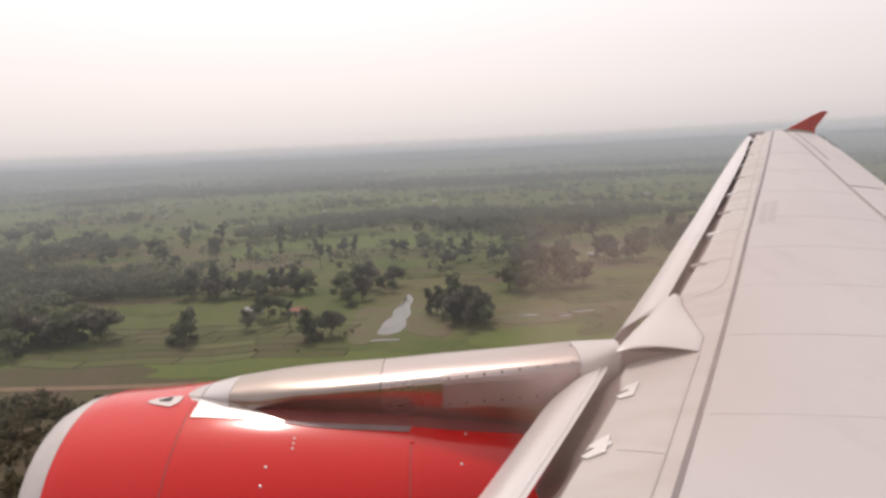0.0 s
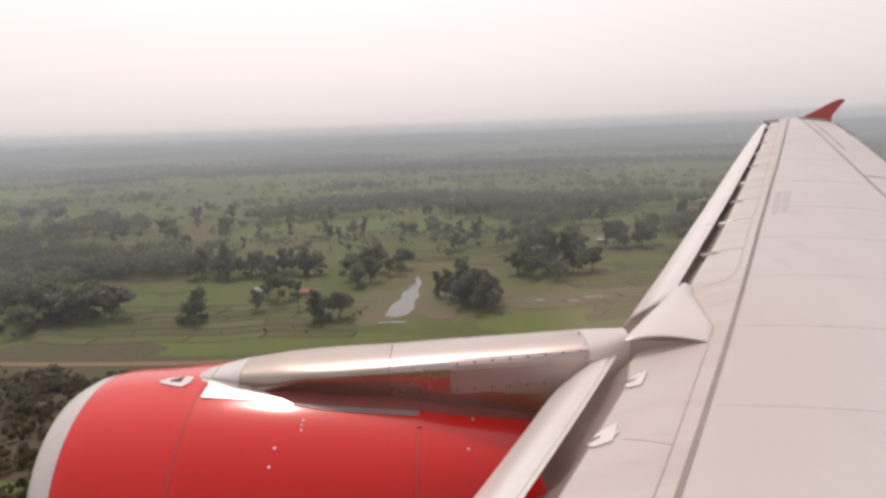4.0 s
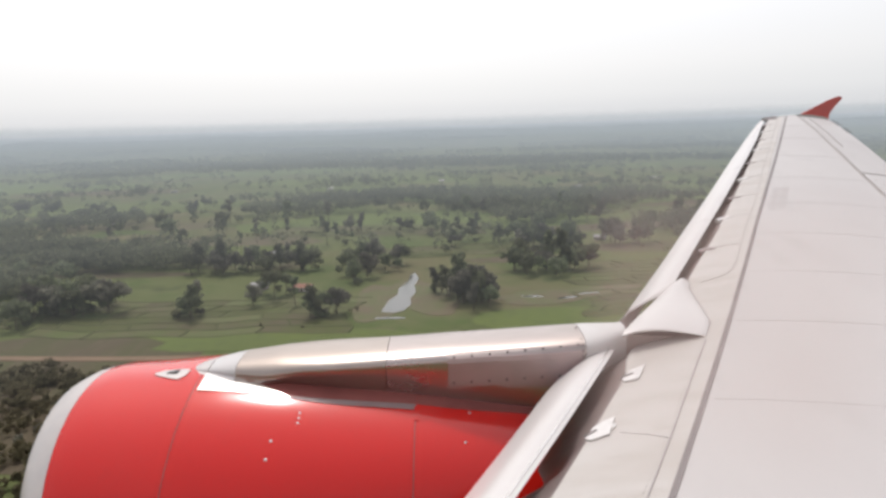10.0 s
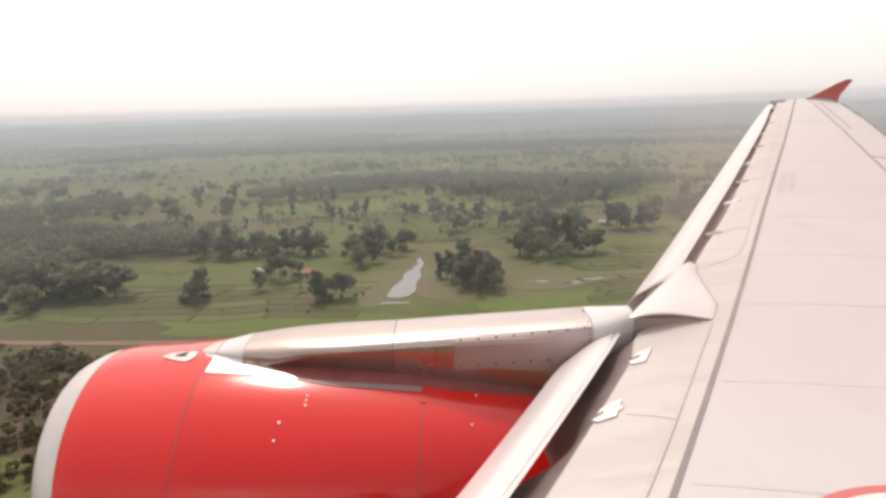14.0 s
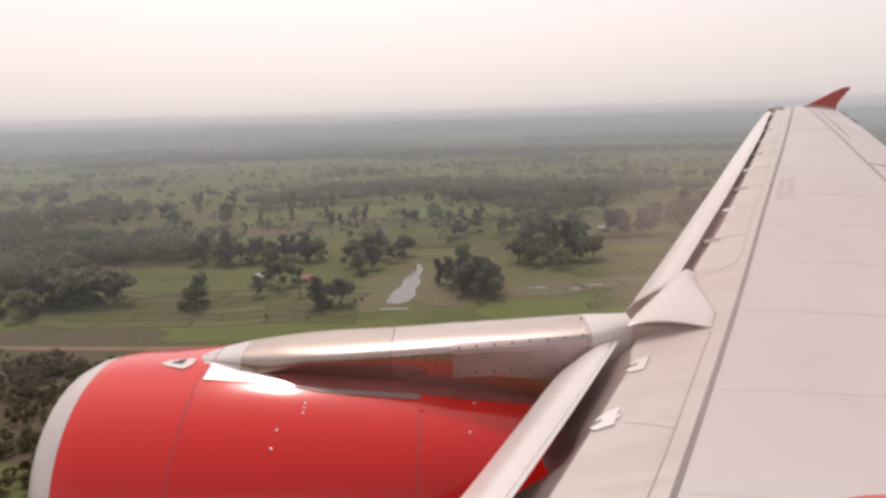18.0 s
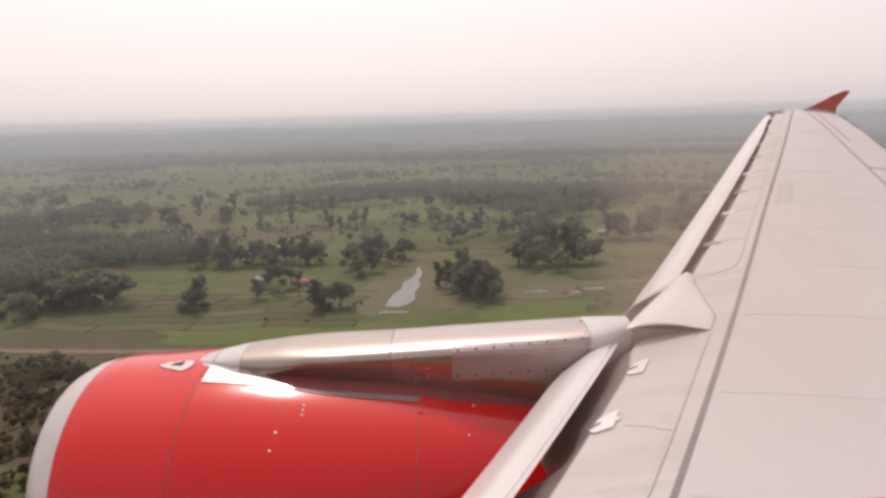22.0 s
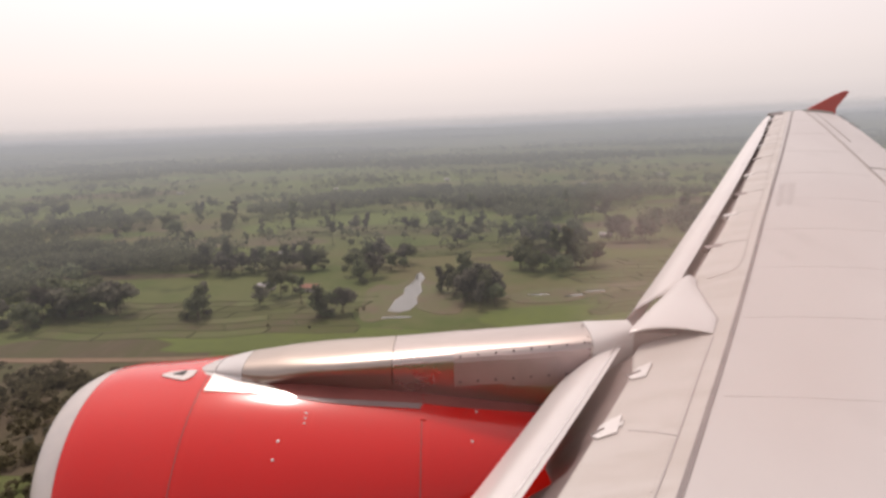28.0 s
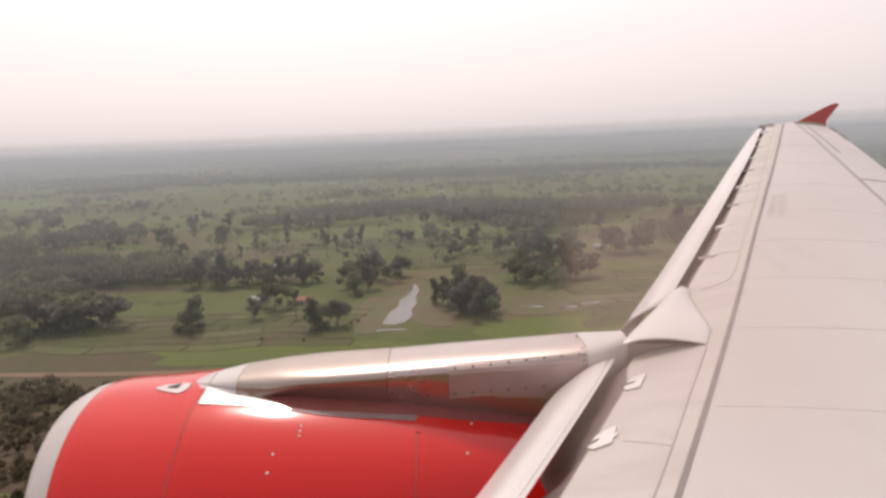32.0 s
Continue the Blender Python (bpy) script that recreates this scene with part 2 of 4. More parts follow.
def spar_x(y):
    return -0.337 + 0.546 * y


def hinge_x(y):
    return 7.965 + 0.380 * (y - 14.44)


def trail_x(y):
    return 8.98 + 0.385 * (y - 15.25)


def surf(x, y):
    s = x - spar_x(y)
    if s <= 0:
        return spar_z(y) + 0.12 * s - 0.10 * s * s
    c = (9.07 - 0.34 * (15.25 - y) if y > 4.65 else 5.47) - spar_x(y)
    e = s / c
    return spar_z(y) + c * (0.15 * e - 0.19 * e * e)


def wing_depth(y):
    return 0.62 - 0.032 * y


def front_x(y):
    """The fixed leading edge, behind the slats."""
    inner, outer = 0.425 + 0.53 * (y - 2.30), 0.06 * min(1.0, max(0.0, (y - 5.3) / 1.5)) + lerp(y, [4.0, 5.36, 5.84, 6.65, 8.01, 9.16, 11.56, 14.75, 15.4], [1.38, 2.132, 2.39, 2.84, 3.60, 4.25, 5.60, 7.36, 7.70])
    inner += 0.42 * min(1.0, max(0.0, (y - 4.03) / 0.10)) ** 2 - 0.065 * min(1.0, max(0.0, (y - 3.6) / 0.3))
    return inner if y < 4.13 else outer if y > 5.2 else inner + (outer - inner) * (y - 4.13) / 1.07


Y_ROOT, Y_TIP = 0.03, 15.25
stations = sorted(set(span(Y_ROOT, Y_TIP, 46) + span(3.6, 4.2, 25)))
# the box between the spars
sections = []
for y in stations:
    xs = span(spar_x(y) + 0.004, hinge_x(y) - 0.008, 12)
    d = wing_depth(y)
    top = [(x, y, surf(x, y)) for x in xs]
    low = [(x, y, surf(x, y) - d * (0.75 + 0.5 * i / 11 - 0.95 * (i / 11) ** 2)) for i, x in enumerate(xs)]
    sections.append(top + low[::-1])
wing_box = smooth(part("wing_box", loft(sections), M_wing, aircraft, "pale grey painted wing upper skin with faint panel joints"))
# the fixed leading edge
sections = []
for y in stations:
    x0, x1, d = front_x(y), spar_x(y), wing_depth(y)
    z0 = surf(x0, y)
    top = [(x, y, surf(x, y)) for x in span(x1, x0, 9)]
    r = 0.028 + 0.024 * (Y_TIP - y) / Y_TIP
    nose = [(x0 - r * 0.35, y, z0 - r * 0.22), (x0 - r * 0.5, y, z0 - r * 0.6), (x0 - r * 0.4, y, z0 - r * 1.2), (x0, y, z0 - r * 2)]
    sections.append(top + nose + [(x1, y, surf(x1, y) - d * 0.74)])
leading_edge = smooth(part("leading_edge", loft(sections), M_nose, aircraft, "weathered beige fixed leading edge"), 50)


def on_wing(bounds, mat, name, parent, lift=0.004, thick=0.006, label="", n=2):
    """A thin plate on the upper skin: rows of (y, x from, x to)."""
    grid = [[(x, y, surf(x, y) + lift) for x in span(a, b, n)] for y, a, b in bounds]
    return smooth(part(name, shell(grid, (0, 0, -thick)), mat, parent, label))


drift = lambda y: lerp(y, [7.0, 8.5, 10.0, 12.0, 15.0], [0.0, 0.02, 0.045, 0.065, 0.07])
on_wing([(y, spar_x(y) + drift(y) - 0.011, spar_x(y) + drift(y) + lerp(y, [1.5, 8.0], [0.017, 0.032])) for y in span(Y_ROOT, 15.1, 60)], M_stripe, "seal_stripe", aircraft, 0.0035, 0.005, "dark grey sealant stripe along the spar")
# the seat that the slats close on: its rear edge is a thin step
for a, b, name in ((5.75, 15.0, "outer"), (0.4, 3.95, "inner")):
    rows = []
    for y in span(a, b, 40):
        off = (0.098 if b < 5 else 0.085) + 0.008 * math.sin(y * 2.1)
        rows.append((y, spar_x(y) - off - 0.009, spar_x(y) - off))
    on_wing(rows, M_seal if b < 5 else M_line, "seat_joint", leading_edge, 0.003, 0.004)
corner = [(5.75, 2.72), (5.6, 2.63), (5.45, 2.54), (5.34, 2.44), (5.27, 2.32), (5.22, 2.18)]
on_wing([(y, x - 0.008, x + 0.008) for y, x in corner], M_line, "seat_joint", leading_edge, 0.003, 0.004)
cross = [(2.854, 0.86), (2.82, 0.91), (2.791, 0.961), (2.75, 1.01), (2.72, 1.045)]
part("seat_joint", shell([[(x, y - 0.004, surf(x, y) + 0.003), (x, y + 0.004, surf(x, y) + 0.003)] for y, x in cross], (0, 0, -0.004)), M_rib, leading_edge)
# chordwise rib joints
for k, y0 in enumerate([2.2, 3.1, 4.25, 5.35, 6.5, 7.7, 9.0, 10.4, 11.9, 13.4]):
    w = 0.006 if k % 2 else 0.010
    grid = []
    for x in span(spar_x(y0) + 0.05, hinge_x(y0) - 0.05, 14):
        y = y0 - 0.40 * (x - spar_x(y0))
        if x < hinge_x(y) - 0.03:
            grid.append([(x, y - w, surf(x, y - w) + 0.0015), (x, y + w, surf(x, y + w) + 0.0015)])
    part("rib_joint", shell(grid, (0, 0, -0.003)), M_rib, wing_box)
# short dirt-edged covers over the slat tracks on the fixed leading edge
for k, y in enumerate([6.2, 7.3, 8.2, 9.2, 10.2, 11.2, 12.1, 13.0, 13.9]):
    x0 = front_x(y) + 0.02
    x1 = spar_x(y) - 0.10
    grid = [[(x0 + (x1 - x0) * e, y + 0.03 * math.sin(e * 3) + s, surf(x0 + (x1 - x0) * e, y) + 0.003) for s in (-0.012, 0.012)] for e in span(0, 1, 8)]
    part("panel_joint", shell(grid, (0, 0, -0.004)), M_line, leading_edge)
    grid = [[(x0 - 0.10 + 0.14 * e, y - 0.05 + 0.1 * f, surf(x0, y) + 0.012 - 0.03 * (1 - e)) for f in (0, 1)] for e in span(0, 1, 4)]
    part("slat_track", shell(grid, (0, 0, -0.05)), M_slat if k % 2 else M_inside, leading_edge)


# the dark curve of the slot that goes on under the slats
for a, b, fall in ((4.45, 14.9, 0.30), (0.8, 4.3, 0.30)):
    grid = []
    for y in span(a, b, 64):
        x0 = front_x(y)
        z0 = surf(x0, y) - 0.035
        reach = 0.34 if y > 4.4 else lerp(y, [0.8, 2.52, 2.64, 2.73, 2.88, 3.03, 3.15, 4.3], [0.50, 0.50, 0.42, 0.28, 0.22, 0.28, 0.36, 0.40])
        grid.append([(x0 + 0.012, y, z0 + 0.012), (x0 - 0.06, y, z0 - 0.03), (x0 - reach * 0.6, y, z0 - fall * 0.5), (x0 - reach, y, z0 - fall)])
    smooth(part("slot_wall", shell(grid, (0.02, 0, -0.012)), M_inside, leading_edge, "dark slot wall under the slats"))


def slat(y0, y1, rear, front, drop, name_label, n=16, round_end=False, m=M_slat):
    """A deployed slat: a bowed nose section with a hollow back."""
    secs = []
    for y in span(y0, y1, n):
        xr, xf = rear(y), front(y)
        if round_end:
            e = max(0.0, (y - (y1 - 0.45)) / 0.45)
            xf += (xr - xf) * 0.85 * e ** 2.2
        zr = surf(xr, y) + 0.02
        zf = surf(xf, y) - drop + 0.02
        c, h = xr - xf, zr - zf
        top = [(xr - c * u, y, zr - h * (1.35 * u ** 2 - 0.35 * u ** 5) + 0.02 * math.sin(u * math.pi)) for u in span(0, 0.96, 9)]
        nose = [(xf - 0.012, y, zf - 0.02), (xf + 0.01, y, zf - 0.06), (xf + 0.06, y, zf - 0.09)]
        back = [(xf + c * 0.30, y, zf + h * 0.25), (xf + c * 0.65, y, zf + h * 0.72), (xr - 0.02, y, zr - 0.012)]
        secs.append(top + nose + back)
    made = smooth(part("slat", loft(secs), m, aircraft, name_label), 40)
    if round_end:
        # the highlight on the rear curve, laid on as a thin bright plate
        grid = []
        for y in span(y0, y1 - 0.16, n):
            row = []
            for back in (0.030, 0.036, 0.042):
                xr, xf = rear(y), front(y)
                xf += (xr - xf) * 0.85 * max(0.0, (y - (y1 - 0.45)) / 0.45) ** 2.2
                zr, zf, u = surf(xr, y) + 0.02, surf(xf, y) - drop + 0.02, back / (xr - xf)
                row.append((xr - back, y, zr - (zr - zf) * (1.35 * u ** 2 - 0.35 * u ** 5) + 0.02 * math.sin(u * math.pi) + 0.003))
            grid.append(row)
        part("edge_highlight", shell(grid, (0, 0, -0.006)), M_strip, made, "thin bright strip painted as the highlight along the slat's rear edge")
    return made


slat_rear = lambda y: lerp(y, [4.4, 4.62, 4.8, 4.95, 5.06, 5.27, 5.38, 6.61, 8.05, 9.2, 10.5, 12.0, 13.5, 14.63], [1.25, 1.345, 1.47, 1.66, 1.85, 1.985, 2.03, 2.722, 3.56, 4.225, 4.98, 5.838, 6.645, 7.255])
slat_front = lambda y: 1.455 + 0.5615 * (y - 4.90) + lerp(y, [4.6, 5.2, 7.5, 9.0, 10.5, 12.0, 13.5, 14.62], [0.05, -0.01, 0.0, 0.035, 0.065, 0.105, 0.14, 0.168])
cuts = [4.62, 7.25, 9.85, 12.4, 14.62]
for a, b in zip(cuts, cuts[1:]):
    slat(a + 0.006, b - 0.006, slat_rear, slat_front, 0.06, "white extended leading edge slat", 34 if a < 5 else 16)
slat(0.3, 4.28, lambda y: 0.302 + 0.512 * (y - 2.38), lambda y: 0.09 + 0.49 * (y - 2.60), 0.06, "white extended inboard slat with a rounded end", 24, True)

# brackets that carry the inboard slat
BRACKETS = [
    ([(1.236, 3.677), (1.137, 3.48), (1.057, 3.474), (1.049, 3.51), (1.085, 3.56), (1.141, 3.637)], [(1.052, 3.516), (1.134, 3.571)]),
    ([(0.881, 3.025), (0.806, 2.841), (0.709, 2.813), (0.689, 2.837), (0.756, 2.95), (0.815, 2.994)], [(0.694, 2.842), (0.761, 2.905)]),
]
for outline, (p, q) in BRACKETS:
    br = part("slat_bracket", prism([(x, y, surf(x, y) + 0.007) for x, y in outline], (0, 0, 0.008)), M_stud, leading_edge, "bare white slat bracket")
    slot = [(p[0] - 0.012, p[1] + 0.004), (q[0], q[1] - 0.004), (q[0] - 0.002, q[1] + 0.006), (p[0] - 0.008, p[1] + 0.028)]
    part("bracket_slot", prism([(x, y, surf(x, y) + 0.0125) for x, y in slot], (0, 0, 0.004)), M_screw, br)
tab = [(0.873, 2.957), (0.849, 2.908), (0.83, 2.901), (0.848, 2.942)]
part("bracket_tab", prism([(x, y, surf(x, y) + 0.006) for x, y in tab], (0, 0, 0.006)), M_stud, leading_edge, "small bare white tab")

# fairing over the pylon, between the slats
rows = []
for y, sag in ((4.0, 0.012), (4.012, 0.003), (4.03, 0.0), (4.09, 0.0), (4.16, 0.0), (4.30, 0.0), (4.50, 0.0), (4.75, 0.0), (5.0, 0.0), (5.09, 0.0), (5.18, 0.004), (5.27, 0.012)):
    xb = lerp(y, [3.955, 4.04, 4.26, 5.09, 5.27], [1.70, 1.745, 1.86, 2.03, 2.10])
    xf = lerp(y, [4.0, 4.2, 5.1, 5.27], [1.19, 1.30, 1.87, 1.99])
    zb, zf = surf(xb, y) + 0.006, lerp(y, [3.9, 4.2, 5.1, 5.3], [-1.25, -1.243, -1.212, -1.20])
    row = []
    for e in span(0, 1, 12):
        x = xb + (xf - xb) * e
        row.append((x, y, zb + (zf - zb) * e + 0.022 * math.sin(e * math.pi) - sag * e ** 0.8 - 0.03 * e ** 6))
    row += [(xf - 0.008, y, zf - sag - 0.035), (xf + 0.004, y, zf - sag - 0.065)]
    rows.append(row)
smooth(part("pylon_cap", shell(rows, (0.012, 0.006, -0.010)), M_slat, aircraft, "white fairing over the engine pylon"), 50)

cap_edge = [(4.02, 1.733), (4.15, 1.803), (4.26, 1.862), (4.5, 1.911), (4.8, 1.973), (5.09, 2.034), (5.27, 2.104)]
on_wing([(y, x - 0.002, x + 0.010) for y, x in cap_edge], M_seal, "cap_joint", leading_edge, 0.0045, 0.006)

# the pylon's root that closes the space under the fairing
secs = []
for y in span(4.10, 5.24, 14):
    x0 = lerp(y, [4.0, 4.2, 5.1, 5.27], [1.19, 1.30, 1.87, 1.99]) + lerp(y, [4.1, 4.3], [-0.06, 0.02])
    x1 = lerp(y, [3.955, 4.04, 4.26, 5.09, 5.27], [1.70, 1.745, 1.86, 2.03, 2.10]) + 0.02
    z0 = lerp(y, [3.9, 4.2, 5.1, 5.3], [-1.25, -1.243, -1.212, -1.20]) - 0.07
    secs.append([(x0, y, z0), (x1, y, surf(x1, y) - 0.05), (x1, y, -1.95), (x0, y, -1.95)])
smooth(part("pylon_root", loft(secs), M_root, aircraft, "dull grey-brown pylon root inside the wing slot"), 40)

# small screws along the fairing's edge and the slat seat
screw_bm = bmesh.new()
bmesh.ops.create_cone(screw_bm, cap_ends=True, segments=8, radius1=0.0024, radius2=0.0020, depth=0.003)
screw_mesh = bpy.data.meshes.new("skin_screw")
screw_bm.to_mesh(screw_mesh)
screw_bm.free()
screw_mesh.materials.append(M_mark)


def skin_screw(x, y, lift=0.004):
    ob = new("skin_screw", screw_mesh)
    ob.parent = leading_edge
    ob.location = (x, y, surf(x, y) + lift)


for y in span(4.10, 5.15, 16):
    skin_screw(lerp(y, [3.955, 4.04, 4.26, 5.09, 5.27], [1.70, 1.745, 1.86, 2.03, 2.10]) - 0.028, y, 0.012)
for y in span(0.9, 3.9, 60):
    skin_screw(spar_x(y) - 0.124 - 0.008 * math.sin(y * 2.1), y)

# trailing edge: spoilers and aileron on the hinge line, flap behind
for k, (a, b) in enumerate(((0.25, 3.2), (3.25, 5.2), (5.25, 7.1), (7.15, 9.0), (9.05, 10.9))):
    grid = [[(x, y, surf(x, y) + 0.012 - 0.010 * e) for e, x in zip(span(0, 1, 5), span(hinge_x(y) + 0.012, hinge_x(y) + 0.60 - 0.01 * y, 5))] for y in span(a, b - 0.02, 6)]
    smooth(part("spoiler", shell(grid, (0, 0, -0.03)), M_wing, aircraft, "pale grey spoiler panel"))
secs = []
for y in span(10.895, 14.7, 12):
    x0, x1 = hinge_x(y) + 0.012, trail_x(y)
    z0, z1 = surf(x0, y) + 0.006, surf(x1, y) - 0.01
    secs.append([(x0, y, z0), ((x0 + x1) / 2, y, (z0 + z1) / 2 + 0.012), (x1, y, z1), (x1, y, z1 - 0.01), (x0, y, z0 - 0.10)])
smooth(part("aileron", loft(secs), M_wing, aircraft, "pale grey aileron"))
for a, b in ((0.1, 4.6), (4.7, 10.9)):
    secs = []
    for y in span(a, b, 12):
        x0, x1 = hinge_x(y) + 0.45 - 0.01 * y, trail_x(y)
        z0, z1 = surf(x0, y) - 0.035, surf(x1, y) - 0.012
        secs.append([(x0, y, z0), ((x0 + x1) / 2, y, (z0 + z1) / 2 + 0.02), (x1, y, z1), (x1, y, z1 - 0.012), (x0, y, z0 - 0.12)])
    smooth(part("flap", loft(secs), M_wing, aircraft, "white trailing edge flap"))
# gap seal along the hinge
on_wing([(y, hinge_x(y) - 0.03, hinge_x(y) + 0.006) for y in span(0.2, 14.6, 32)], M_line, "hinge_seal", wing_box, 0.003, 0.004)
on_wing([(y, hinge_x(y) + 0.155, hinge_x(y) + 0.167) for y in span(10.95, 14.4, 20)], M_mark, "hinge_joint", wing_box, 0.016, 0.012)
# static wicks on the trailing edge
for y in (12.8, 13.15, 13.8, 14.2):
    x = trail_x(y)
    z = surf(x, y) - 0.008
    b = loft([[(x - 0.06 + 0.13 * e, y + r * c, z + 0.02 + r * d - 0.01 * e) for c, d in ((1, 0), (0, 1), (-1, 0), (0, -1))] for e, r in ((0, 0.004), (0.2, 0.010), (0.8, 0.008), (1, 0.003))])
    part("static_wick", b, M_screw, aircraft, "dark static wick on the trailing edge")
# the tip
secs = []
for e in span(0, 1, 6):
    y = Y_TIP + 0.10 * e
    k = 1 - 0.5 * e ** 2
    x0, x1 = front_x(Y_TIP) - 0.06 + 0.25 * e ** 2, trail_x(Y_TIP) + 0.05
    xs = span(x0, x1, 9)
    zt = [surf(min(max(x, front_x(Y_TIP)), x1), Y_TIP) for x in xs]
    top = [(x, y, z - 0.03 * e ** 2 - (0.05 if i == 0 else 0)) for i, (x, z) in enumerate(zip(xs, zt))]
    low = [(x, y, z - 0.13 * k * math.sin(math.pi * (i + 0.6) / 9.6) - 0.02) for i, (x, z) in enumerate(zip(xs, zt))]
    secs.append(top + low[::-1])
smooth(part("wingtip", loft(secs), M_wing, aircraft, "rounded pale grey wingtip"), 45)
x0 = front_x(14.9)
part("tip_light_cover", shell([[(x0 - 0.10, 14.72, 0.24), (x0 - 0.06, 15.15, 0.31)], [(x0 + 0.10, 14.76, 0.30), (x0 + 0.32, 15.25, 0.362)]], (0, 0, -0.05)), M_screw, aircraft, "dark glazed wingtip light cover")


fence = [(8.42, 15.31, 0.40), (8.75, 15.35, 0.56), (9.06, 15.41, 0.71), (9.28, 15.44, 0.80), (9.38, 15.46, 0.82), (9.455, 15.46, 0.80), (9.44, 15.45, 0.77),
         (9.26, 15.40, 0.58), (9.14, 15.36, 0.46), (9.10, 15.34, 0.38), (9.09, 15.31, 0.28), (8.75, 15.30, 0.33)]
b = prism(fence, (0, 0.035, 0))
bmesh.ops.bevel(b, geom=b.edges[:], offset=0.006, segments=1, affect="EDGES")
part("wingtip_fence", b, M_redtip, aircraft, "red swept wingtip fence")
lower = [(8.55, 15.33, 0.22), (9.10, 15.33, 0.24), (9.30, 15.38, -0.22), (9.20, 15.38, -0.24), (8.95, 15.35, -0.02)]
part("wingtip_fence", prism(lower, (0, 0.035, 0)), M_redtip, aircraft, "red swept wingtip fence")
# stencilled lines, too small to read
for col in range(2):
    for r in range(9):
        y = 7.35 + 0.118 * r
        x = 0.555 * y - 0.255 + 0.115 * col
        w = 0.03 + 0.012 * ((r * 7 + col * 3) % 3)
        on_wing([(y, x - w, x + w), (y + 0.06, x - w + 0.035, x + w + 0.035)], M_mark, "stencil_bar", wing_box, 0.003, 0.004)
# painted ring by the wing root
cx, cy = 1.47, 1.606


def disc(r0, r1):
    turns = [2 * math.pi * i / 64 for i in range(65)]
    return [[(cx + r * math.cos(a), cy + r * math.sin(a), surf(cx + r * math.cos(a), cy + r * math.sin(a)) + 0.005) for r in span(r0, r1, 6)] for a in turns]


part("painted_ring", shell(disc(0.385, 0.43), (0, 0, -0.007)), material("red_marking_paint", (0.56, 0.115, 0.105), 0.4, 0, [(9, (0.52, 0.13, 0.12), 0.4, 0.7)]), wing_box, "red painted ring with a white centre")
part("painted_disc", shell(disc(0.01, 0.383), (0, 0, -0.007)), M_white, wing_box, "white painted disc")

# ---- engine ----
EY, EZ, EQ = 4.2, -2.63, 0.93
PX = [-2.47, -2.44, -2.36, -2.22, -1.95, -1.54, -1.0, -0.2, 0.4, 1.0, 1.4]
PR = [0.929, 0.985, 1.038, 1.0826, 1.099, 1.145, 1.11, 1.03, 0.95, 0.86, 0.78]


def scarf(x, a):
    """The inlet leans: its top reaches further forward than its foot."""
    return x + min(1.0, max(0.0, (-1.54 - x) / 0.93)) * (0.128 - 0.206 * math.cos(radians(a)))


def cowl(x, a, lift=0.0):
    """A point on the nacelle; a: degrees from the top, negative towards the cabin."""
    r = lerp(x, PX, PR) + lift
    return Vector((scarf(x, a), EY + r * math.sin(radians(a)), EZ + r * EQ * math.cos(radians(a))))


def cowl_band(x0, x1, mat, name, label, nx=10, thick=0.05):
    xs = span(x0, x1, nx)
    secs = []
    for i in range(96):
        a = 360 * i / 96
        secs.append([cowl(x, a) for x in xs] + [cowl(x, a, -thick) for x in xs[::-1]])
    secs.append(secs[0])
    b = loft(secs, caps=False)
    bmesh.ops.remove_doubles(b, verts=b.verts, dist=1e-5)
    return smooth(part(name, b, mat, aircraft, label), 50)


xs = [-2.270, -2.32, -2.36, -2.41, -2.44, -2.46, -2.47]
inner = [(-2.465, 0.90), (-2.44, 0.86), (-2.38, 0.82), (-2.2, 0.79), (-1.8, 0.80)]
secs = []
for i in range(97):
    a = 360 * i / 96
    s, c = math.sin(radians(a)), math.cos(radians(a))
    secs.append([cowl(x, a) for x in xs] + [Vector((scarf(x, a), EY + r * s, EZ + r * EQ * c)) for x, r in inner] + [cowl(-2.270, a, -0.06)])
b = loft(secs, caps=False)
bmesh.ops.remove_doubles(b, verts=b.verts, dist=1e-5)
smooth(part("inlet_lip", b, M_lip, aircraft, "bare grey metal engine inlet lip"), 60)
cowl_band(-2.268, -1.575, M_red, "inlet_cowl", "glossy red inlet cowl")
fan_cowl = cowl_band(-1.571, -0.158, M_red, "fan_cowl", "glossy red fan cowl", 14)
reverser = cowl_band(-0.154, 1.4, M_red, "reverser_cowl", "red thrust reverser cowl", 14)
b = bmesh.new()
bmesh.ops.create_cone(b, cap_ends=True, segments=48, radius1=0.70, radius2=0.62, depth=3.0, matrix=pose(-0.2, EY, EZ, 0, 90, 0))
smooth(part("engine_core", b, M_dark, aircraft, "dark engine core"))


def on_cowl(rows, mat, name, parent, lift=0.004, label="", n=3):
    """A thin plate on the nacelle: rows of (x, angle from, angle to)."""
    grid = [[cowl(x, a, lift) for a in span(p, q, n)] for x, p, q in rows]
    return smooth(part(name, shell(grid, (0, 0, -0.008)), mat, parent, label))


on_cowl([(-1.568 + 0.61 * e + 0.02 * (1 - e), lerp(e, [0, 0.5, 1], [-17.0, -17.2, -18.5]), lerp(e, [0, 0.37, 0.7, 0.88, 1.0], [-4.0, -8.5, -13.0, -16.4, -18.3])) for e in span(0, 1, 12)], M_strip, "metal_strip", fan_cowl, 0.006, "bright bare metal strip beside the pylon")
